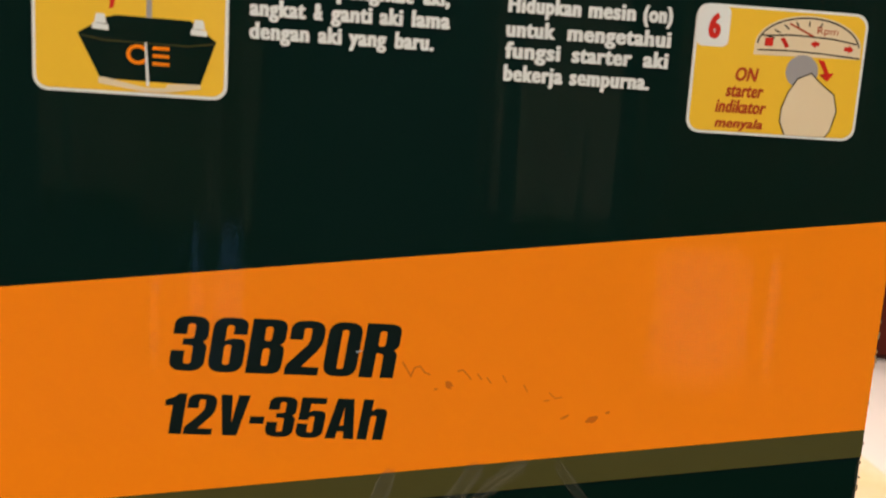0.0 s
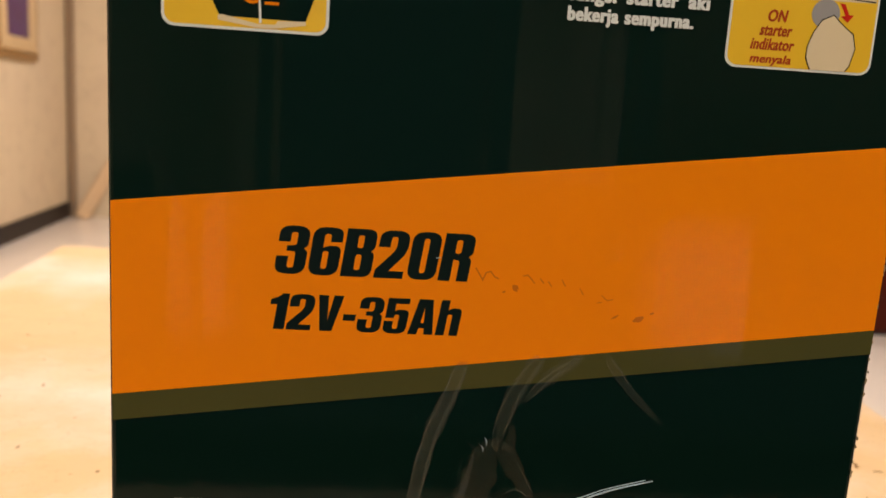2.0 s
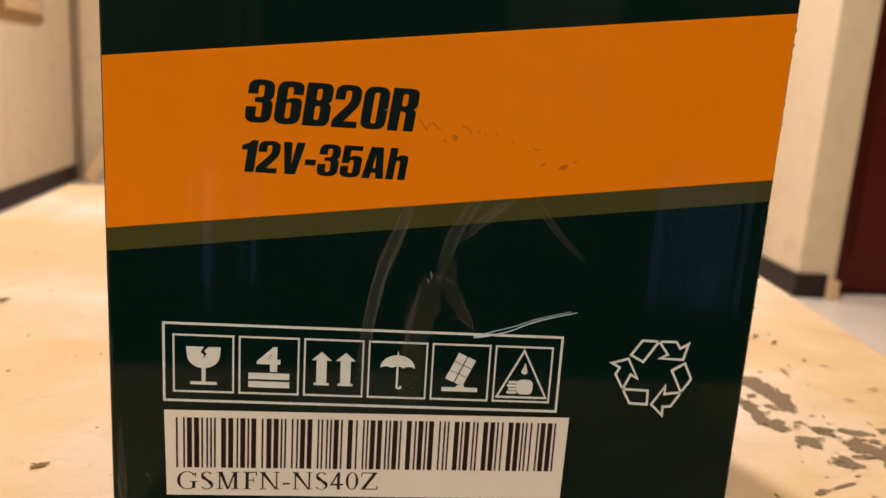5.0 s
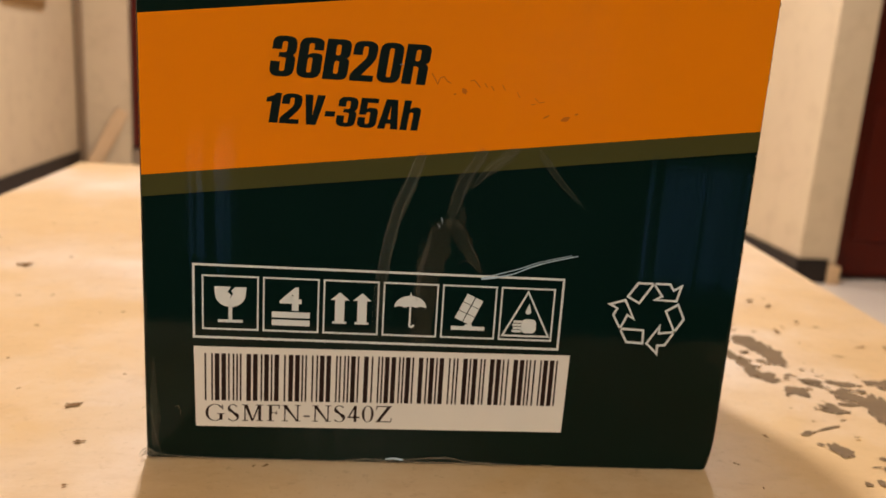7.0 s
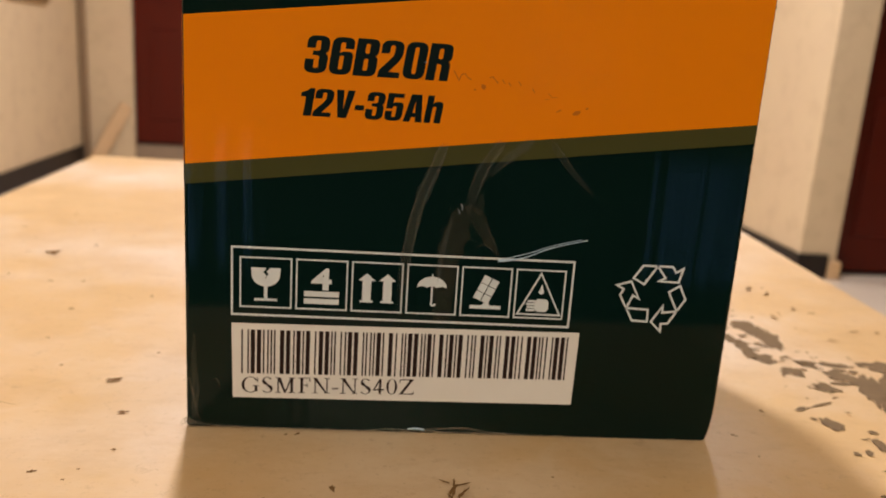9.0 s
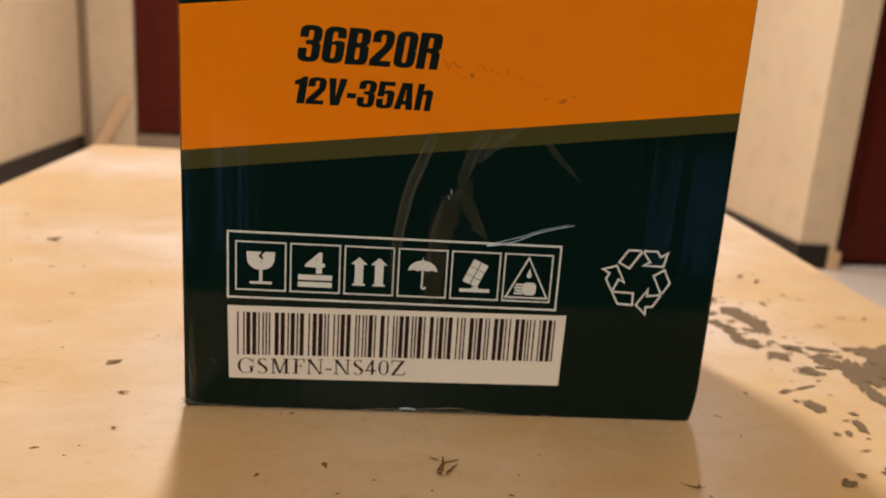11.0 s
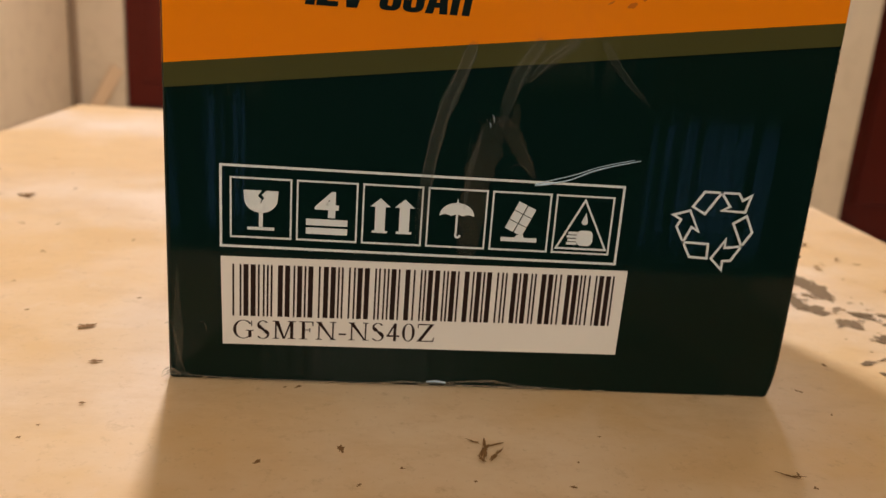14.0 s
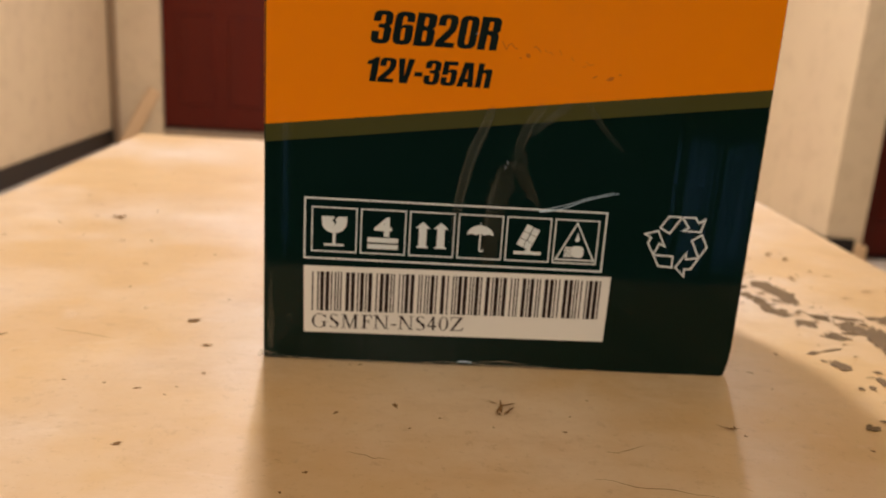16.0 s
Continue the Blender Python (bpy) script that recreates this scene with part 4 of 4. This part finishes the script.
for i in range(4):
    prism(bm, rect(cx[5] - 4.8 + 0.4 * (i % 2), cx[5] - 1.5, 50.2 + i * 1.15, 51.0 + i * 1.15), 0.40, 0.02)
part("corrosive_symbol", bm, M_WHITE, sym)

# recycling mark: three bent arrows in outline
RC = (71.6, 58.4)
for kx in range(3):
    a = radians(-120 * kx)
    bm = bmesh.new()
    for piece in (((-8.5, 6.4), (-5.3, 11.4), (0.3, 11.4), (-4.2, 4.2)), ((0.3, 11.4), (6.1, 11.4), (7.6, 9.2), (10.2, 10.8), (9.0, 5.4), (1.4, 5.6), (3.7, 7.0))):
        stroke(bm, [(RC[0] + u * math.cos(a) - v * math.sin(a), RC[1] + u * math.sin(a) + v * math.cos(a)) for u, v in piece], 0.72, 0.40, 0.02, True)
    part("recycling_arrow", bm, M_WHITE, carton, "white outlined recycling arrow")

# barcode label
lab = part("barcode_label", prism(bmesh.new(), [(-85.1, 11.4), (44.4, 12.7), (44.8, 42.2), (-85.6, 40.9)], 0.22, 0.01), M_LABEL, carton, "white paper barcode label")
CODE = {"0": "000110100", "4": "000110001", "F": "001011000", "G": "000001101", "M": "101000010", "N": "000010011", "S": "001000110", "Z": "011010000", "-": "010000101", "*": "010010100"}
widths = []
for ch in "*GSMFN-NS40Z*":
    widths += [(2.7 if b == "1" else 1.0, i % 2 == 0) for i, b in enumerate(CODE[ch])] + [(1.6, False)]
total = sum(w for w, _ in widths[:-1])
x = -82.0
for w, dark in widths[:-1]:
    w *= 122.8 / total
    if dark:
        zb = 21.2 + (x + 82) / 122.8 * 1.7
        part("bar", prism(bmesh.new(), rect(x, x + w * 0.96, zb, zb + 17.3), 0.30, 0.23), M_LABEL_INK, lab)
    x += w


def crescent(bm, cx, cz, rx, rz, a0, a1, thick, thin, put):
    """A bowed pen stroke, thick at its sides and thin at top and bottom."""
    prev = None
    for i in range(21):
        a = radians(a0 + (a1 - a0) * i / 20)
        w = thin + (thick - thin) * abs(math.cos(a)) ** 1.5
        c, s = math.cos(a), math.sin(a)
        pair = (put(bm, cx + rx * c, cz + rz * s), put(bm, cx + (rx - w) * c, cz + (rz - w * 0.6) * s))
        if prev:
            bm.faces.new((prev[0], pair[0], pair[1], prev[1]))
        prev = pair


def serif_text(text, x0, x1, z0, z1):
    """Roman capitals with thick and thin strokes and thin serifs, in one mesh."""
    thick, thin = 0.132, 0.062
    wide = {"G": 0.94, "S": 0.66, "M": 1.10, "F": 0.70, "N": 0.94, "-": 0.42, "4": 0.64, "0": 0.64, "Z": 0.80}
    unit = (x1 - x0) / sum(wide[c] for c in text)
    bm = bmesh.new()
    x = x0
    layer = 0
    for ch in text:
        w = wide[ch] - 0.10
        layer = 0

        def put(b, u, z):
            return b.verts.new(((x + u * unit) / 1000, -0.00034 - 0.000003 * layer, (z0 + z * (z1 - z0) + 0.02 * (x + u * unit - x0)) / 1000))

        def quad(*pts):
            nonlocal layer
            layer += 1
            bm.faces.new([put(bm, u, z) for u, z in pts])

        def stem(u, t, za=0.0, zb=1.0, foot=True, head=True):
            quad((u, za), (u + t, za), (u + t, zb), (u, zb))
            for on, z in ((foot, za), (head, zb - 0.045)):
                if on:
                    quad((u - 0.10, z), (u + t + 0.10, z), (u + t + 0.10, z + 0.045), (u - 0.10, z + 0.045))

        if ch == "G":
            crescent(bm, w / 2, 0.5, w / 2, 0.52, 38, 322, thick, thin, put)
            stem(w - 0.22, thick, 0.06, 0.46, False, True)
            stem(w - 0.10, 0.04, 0.68, 0.98, False, False)
        elif ch == "S":
            crescent(bm, w / 2, 0.75, w * 0.42, 0.26, 30, 250, 0.095, thin, put)
            crescent(bm, w / 2, 0.26, w * 0.48, 0.28, 70, -150, 0.095, thin, put)
            quad((0.10, 0.68), (0.17, 0.77), (w - 0.06, 0.32), (w - 0.13, 0.23))
        elif ch == "M":
            stem(0.12, thin)
            stem(w - 0.26, thick)
            quad((0.12, 1), (0.27, 1), (w / 2 + 0.02, 0.04), (w / 2 - 0.06, 0))
            quad((w / 2 - 0.04, 0.0), (w / 2 + 0.02, 0.0), (w - 0.18, 1), (w - 0.26, 1))
        elif ch == "N":
            stem(0.10, thin)
            stem(w - 0.16, thin)
            quad((0.02, 1), (0.20, 1), (w - 0.11, 0), (w - 0.18, 0))
        elif ch == "F":
            stem(0.12, thick)
            quad((0.12, 0.95), (w, 0.95), (w, 1), (0.12, 1))
            quad((w - 0.05, 0.76), (w, 0.76), (w, 0.97), (w - 0.05, 0.97))
            quad((0.2, 0.50), (w - 0.14, 0.50), (w - 0.14, 0.55), (0.2, 0.55))
            quad((w - 0.17, 0.40), (w - 0.13, 0.40), (w - 0.13, 0.65), (w - 0.17, 0.65))
        elif ch == "-":
            quad((0.02, 0.28), (w, 0.28), (w, 0.37), (0.02, 0.37))
        elif ch == "4":
            stem(w - 0.26, 0.12, 0.0, 1.0, False, False)
            quad((0, 0.24), (w, 0.24), (w, 0.33), (0, 0.33))
            quad((0, 0.27), (0.07, 0.27), (w - 0.16, 1), (w - 0.24, 1))
        elif ch == "0":
            crescent(bm, w / 2, 0.5, w / 2, 0.51, 0, 360, 0.12, thin, put)
        elif ch == "Z":
            quad((0.02, 0.94), (w, 0.94), (w, 1), (0.02, 1))
            quad((0, 0), (w, 0), (w, 0.06), (0, 0.06))
            quad((0, 0), (0.16, 0), (w, 1), (w - 0.16, 1))
            quad((0.0, 0.76), (0.045, 0.76), (0.06, 1), (0.02, 1))
            quad((w - 0.05, 0), (w, 0), (w + 0.03, 0.25), (w - 0.01, 0.25))
        x += wide[ch] * unit
    return part("code_lettering", bm, M_LABEL_INK, lab)


serif_text("GSMFN-NS40Z", -81.8, -16.4, 13.5, 19.7)

# clear tape: wrinkles, a ridge with its glint painted on, and crumpled edges


def ribbon(name, pts, widths_mm, height, material, parent, label=""):
    """A creased strip of film along points (mm), raised along its middle."""
    curve = []
    n = len(pts)
    for i in range((n - 1) * 8 + 1):
        f = i / 8
        j = min(int(f), n - 2)
        u = f - j
        p0, p1, p2, p3 = (Vector(pts[max(0, min(n - 1, q))]) for q in (j - 1, j, j + 1, j + 2))
        curve.append(0.5 * (2 * p1 + (p2 - p0) * u + (2 * p0 - 5 * p1 + 4 * p2 - p3) * u * u + (3 * p1 - p0 - 3 * p2 + p3) * u ** 3))
    bm = bmesh.new()
    rings = []
    m = len(curve)
    for i, p in enumerate(curve):
        d = (curve[min(m - 1, i + 1)] - curve[max(0, i - 1)]).normalized()
        f = i / (m - 1) * (len(widths_mm) - 1)
        j = min(int(f), len(widths_mm) - 2)
        w = widths_mm[j] + (widths_mm[j + 1] - widths_mm[j]) * (f - j)
        w *= 1 + 0.25 * noise.noise((i * 0.35, pts[0][0], 0))
        ring = []
        for s in (-1, -0.5, 0, 0.5, 1):
            lift = 0.36 + height * (1 - s * s) * (0.7 + 0.5 * noise.noise((i * 0.5, s * 2, pts[0][1])))
            q = p + Vector((-d.y, d.x)) * (w / 2 * s)
            ring.append(bm.verts.new((q.x / 1000, -lift / 1000, q.y / 1000)))
        rings.append(ring)
    for a, b in zip(rings, rings[1:]):
        for c in range(4):
            bm.faces.new((a[c], a[c + 1], b[c + 1], b[c]))
    return part(name, bm, material, parent, label, True)


tape = part("packing_tape", prism(bmesh.new(), rect(-12.0, 20.0, -0.9, -0.3), 0.34, 0.01), M_TAPE, carton, "clear packing tape, wrinkled along its edges")
WRINKLES = (
    ([(-11.2, 111), (-12.0, 108), (-14.4, 101), (-19.0, 88.5), (-22.4, 70.5), (-23.5, 56), (-23.9, 46)], 4.6),
    ([(9.4, 113), (8.0, 110.5), (3.4, 102.5), (0.6, 94), (-0.4, 87.5)], 5.0),
    ([(20.5, 113.6), (17, 111), (11, 106), (6.0, 100)], 4.2),
    ([(27.6, 114), (29.6, 111), (35.6, 103.6), (44.8, 95.0)], 2.6),
)
for pts, w in WRINKLES:
    ribbon("tape_wrinkle", pts, [0.3 * w, 0.9 * w, w, 0.9 * w, 0.6 * w, 0.05 * w], 0.25, M_HAZE, tape)
    for o, ww in ((-0.40, 0.14), (0.34, 0.24)):
        ribbon("tape_wrinkle", [(x + o * w * (0.55 if j in (0, len(pts) - 1) else 1.0), z + 0.25 * o * w) for j, (x, z) in enumerate(pts)], [0.05 * w, ww * w, 0.8 * ww * w, 0.04 * w], 0.55, M_CREASE, tape)
ribbon("tape_wrinkle", [(-1.2, 89), (-3.6, 84.5), (-4.6, 79), (-6.6, 72), (-7.6, 62), (-8.4, 50), (-8.8, 44)], [2.5, 7.5, 9.5, 9.0, 8.0, 7.0, 5.0], 0.05, M_BROWN_FILM, tape, "brownish see-through film along the tape")
ribbon("tape_wrinkle", [(-6.6, 85.0), (-7.8, 79), (-9.6, 71), (-10.4, 60)], [0.5, 1.6, 2.0, 0.6], 0.4, M_CREASE, tape)
for x, z, dx, dz in ((-8.4, 88.2, 2.6, -2.4), (-5.8, 89.4, 0.9, -3.0), (-3.6, 90.0, -0.3, -3.2), (-1.2, 88.9, -1.6, -2.4)):
    ribbon("tape_ridge", [(x, z), (x + 0.5 * dx, z + 0.45 * dz), (x + dx, z + dz)], [0.1, 0.45, 0.15], 0.7, M_CREASE, tape)
ribbon("tape_wrinkle", [(-1.6, 89.4), (2.4, 85.0), (5.0, 80.4), (8.0, 75.6), (11.2, 71.0)], [2.0, 5.5, 5.0, 3.6, 0.8], 0.07, M_BROWN_FILM, tape)
ribbon("tape_wrinkle", [(2.4, 86.2), (3.4, 89.8), (3.2, 93.6)], [3.4, 2.6, 1.2], 0.06, M_BROWN_FILM, tape)
ribbon("tape_ridge", [(4.6, 84.4), (7.2, 79.8), (9.6, 75.6), (11.6, 72.6)], [0.1, 0.5, 0.4, 0.1], 0.5, M_CREASE, tape)
ribbon("tape_ridge", [(2.6, 73.6), (5.4, 75.0), (8.2, 73.6), (9.4, 71.6)], [0.1, 0.5, 0.6, 0.1], 0.5, M_CREASE, tape)
ribbon("tape_ridge", [(11.2, 68.9), (15, 69.4), (22, 71.1), (29, 74.2), (36, 76.4), (44, 78.4)], [0.6, 0.75, 0.35, 0.55, 0.4, 0.3], 0.7, M_GLINT, tape, "ridge of creased tape with a painted pale blue glint")
ribbon("tape_ridge", [(11.4, 69.3), (17, 70.9), (24, 73.0), (31, 75.7), (42, 78.6)], [0.2, 0.35, 0.3, 0.3, 0.2], 0.5, M_GLINT, tape)
ribbon("tape_ridge", [(-4.0, 90.0), (-3.4, 88.8), (-3.3, 87.4)], [0.1, 0.4, 0.1], 0.6, M_GLINT, tape)
ribbon("tape_ridge", [(-4.9, 87.6), (-4.2, 86.6), (-4.3, 85.8)], [0.1, 0.35, 0.1], 0.6, M_GLINT, tape)
ribbon("tape_ridge", [(-9.6, 84.0), (-10.4, 79.0), (-10.9, 73.0)], [0.1, 0.25, 0.1], 0.4, M_CREASE, tape)
ribbon("tape_ridge", [(-18.5, 0.5), (-15.5, 0.8), (-12.0, 0.4)], [0.3, 0.7, 0.3], 1.2, M_GLINT, tape)
ribbon("tape_edge", [(-38, -0.7), (-31, -0.2), (-26, 0.3), (-19, 0.0), (-13, 0.3), (-6, 0.9), (3, 1.5), (9, 0.6), (16, 0.0), (30, -0.5)], [0.2, 0.5, 0.7, 0.6, 0.5, 0.7, 0.9, 0.6, 0.4, 0.2], 1.0, M_TAPE, tape, "crumpled clear tape edge")
ribbon("tape_edge", [(-104.2, -0.4), (-103.0, 1.0), (-100.4, 0.4), (-97.5, 0.9), (-94.5, -0.4)], [1.2, 2.0, 1.8, 1.2, 0.3], 1.8, M_CREASE, tape, "crumpled clear tape corner")
for pts in ([(-104.2, 0.6), (-103.2, 2.2), (-101.4, 2.6), (-99.6, 1.6)], [(-103.6, -0.2), (-102.0, 0.9), (-100.0, 0.5), (-98.4, 1.2)], [(-102.8, 1.4), (-100.8, 1.8), (-98.2, 0.4)]):
    ribbon("tape_ridge", pts, [0.08, 0.3, 0.22, 0.06], 2.0, M_TAPE, tape)
ribbon("tape_edge", [(-97.0, 0.2), (-86, -0.3), (-74, -0.5), (-60, -0.5), (-46, -0.6), (-36, -0.5)], [0.15, 0.35, 0.25, 0.3, 0.2, 0.1], 0.9, M_TAPE, tape)
ribbon("tape_edge", [(-100.4, 16.4), (-99.6, 12.0), (-98.8, 7.0), (-97.2, 1.2)], [0.1, 0.5, 0.4, 0.2], 0.5, M_TAPE, tape)
ribbon("tape_ridge", [(-103.2, 17.6), (-102.4, 18.0), (-101.0, 18.4), (-100.8, 16.2)], [0.1, 0.35, 0.35, 0.1], 0.5, M_TAPE, tape)
ribbon("tape_ridge", [(-92.6, 18.2), (-91.4, 18.8), (-90.4, 17.6), (-90.1, 15.4)], [0.1, 0.4, 0.35, 0.1], 0.5, M_TAPE, tape)
# small painted glint on the figure 0
ribbon("tape_ridge", [(-20.2, 138.6), (-19.6, 138.65), (-18.9, 138.8)], [0.1, 0.3, 0.1], 0.9, M_GLINT, tape)

# scuffs in the orange
for i, (x, z, l, w, a) in enumerate(((1.2, 131.6, 1.6, 2.0, 40), (-1.8, 130.4, 0.9, 0.5, 20), (24.0, 128.6, 1.6, 0.3, 10), (35.0, 124.4, 3.2, 1.5, 25), (38.6, 126.2, 1.2, 0.6, 20), (28.6, 124.8, 2.4, 0.5, 30))):
    pts = []
    for j in range(14):
        t = 2 * math.pi * j / 14
        r = 1 + 0.5 * noise.noise((math.cos(t) * 2 + i, math.sin(t) * 2, i))
        u, v = l / 2 * r * math.cos(t), w / 2 * r * math.sin(t)
        c, s = math.cos(radians(a)), math.sin(radians(a))
        pts.append((x + u * c - v * s, z + u * s + v * c))
    part("scuff_mark", prism(bmesh.new(), pts, 0.36, 0.31), M_SCUFF, carton)

# a wavering pen-like scrape right of the figures
SCRAPES = ([(-9.6, 136.5), (-8.5, 134.8), (-7.6, 133.3), (-6.8, 135.3), (-5.6, 135.7), (-4.5, 134.3), (-3.2, 133.8)],
           [(3.0, 134.8), (4.2, 135.2), (5.3, 134.1), (6.2, 133.0)], [(7.6, 134.4), (8.6, 133.1)], [(9.8, 133.7), (10.8, 132.3)],
           [(13.4, 134.3), (14.4, 132.6)], [(18.4, 132.2), (19.4, 130.5)], [(24.4, 130.6), (26.0, 129.2), (27.6, 129.6)])
for i, pts in enumerate(SCRAPES):
    part("scrape", stroke(bmesh.new(), pts, 0.34 - 0.02 * i, 0.37, 0.31), M_SCUFF, carton)

# worn board showing along the carton's edges
rng = random.Random(11)
bm = bmesh.new()
for i in range(46):
    if i < 30:
        x, z, l, w = 101.75 + rng.uniform(-0.25, 0.1), rng.uniform(24, 170), rng.uniform(0.2, 0.5), rng.uniform(0.5, 1.8)
    else:
        x, z, l, w = rng.uniform(-98, 90), rng.uniform(-1.0, -0.6), rng.uniform(0.8, 5.0), rng.uniform(0.15, 0.35)
    pts = []
    for j in range(10):
        t = 2 * math.pi * j / 10
        r = 1 + 0.6 * noise.noise((math.cos(t) * 2 + i, math.sin(t) * 2, i * 1.3))
        pts.append((x + l / 2 * r * math.cos(t), z + w / 2 * r * math.sin(t)))
    prism(bm, pts, 0.42, 0.10)
tagged(part("worn_nick", bm, M_BOARD, carton, "tan board showing through worn edges"), kind="stuff")
# hazy film strip paints the sheen along the left fold
ribbon("fold_sheen", [(-99.4, 2.0), (-99.0, 12), (-99.2, 24), (-99.0, 38)], [1.2, 3.4, 2.6, 0.2], 0.3, M_HAZE, tape)
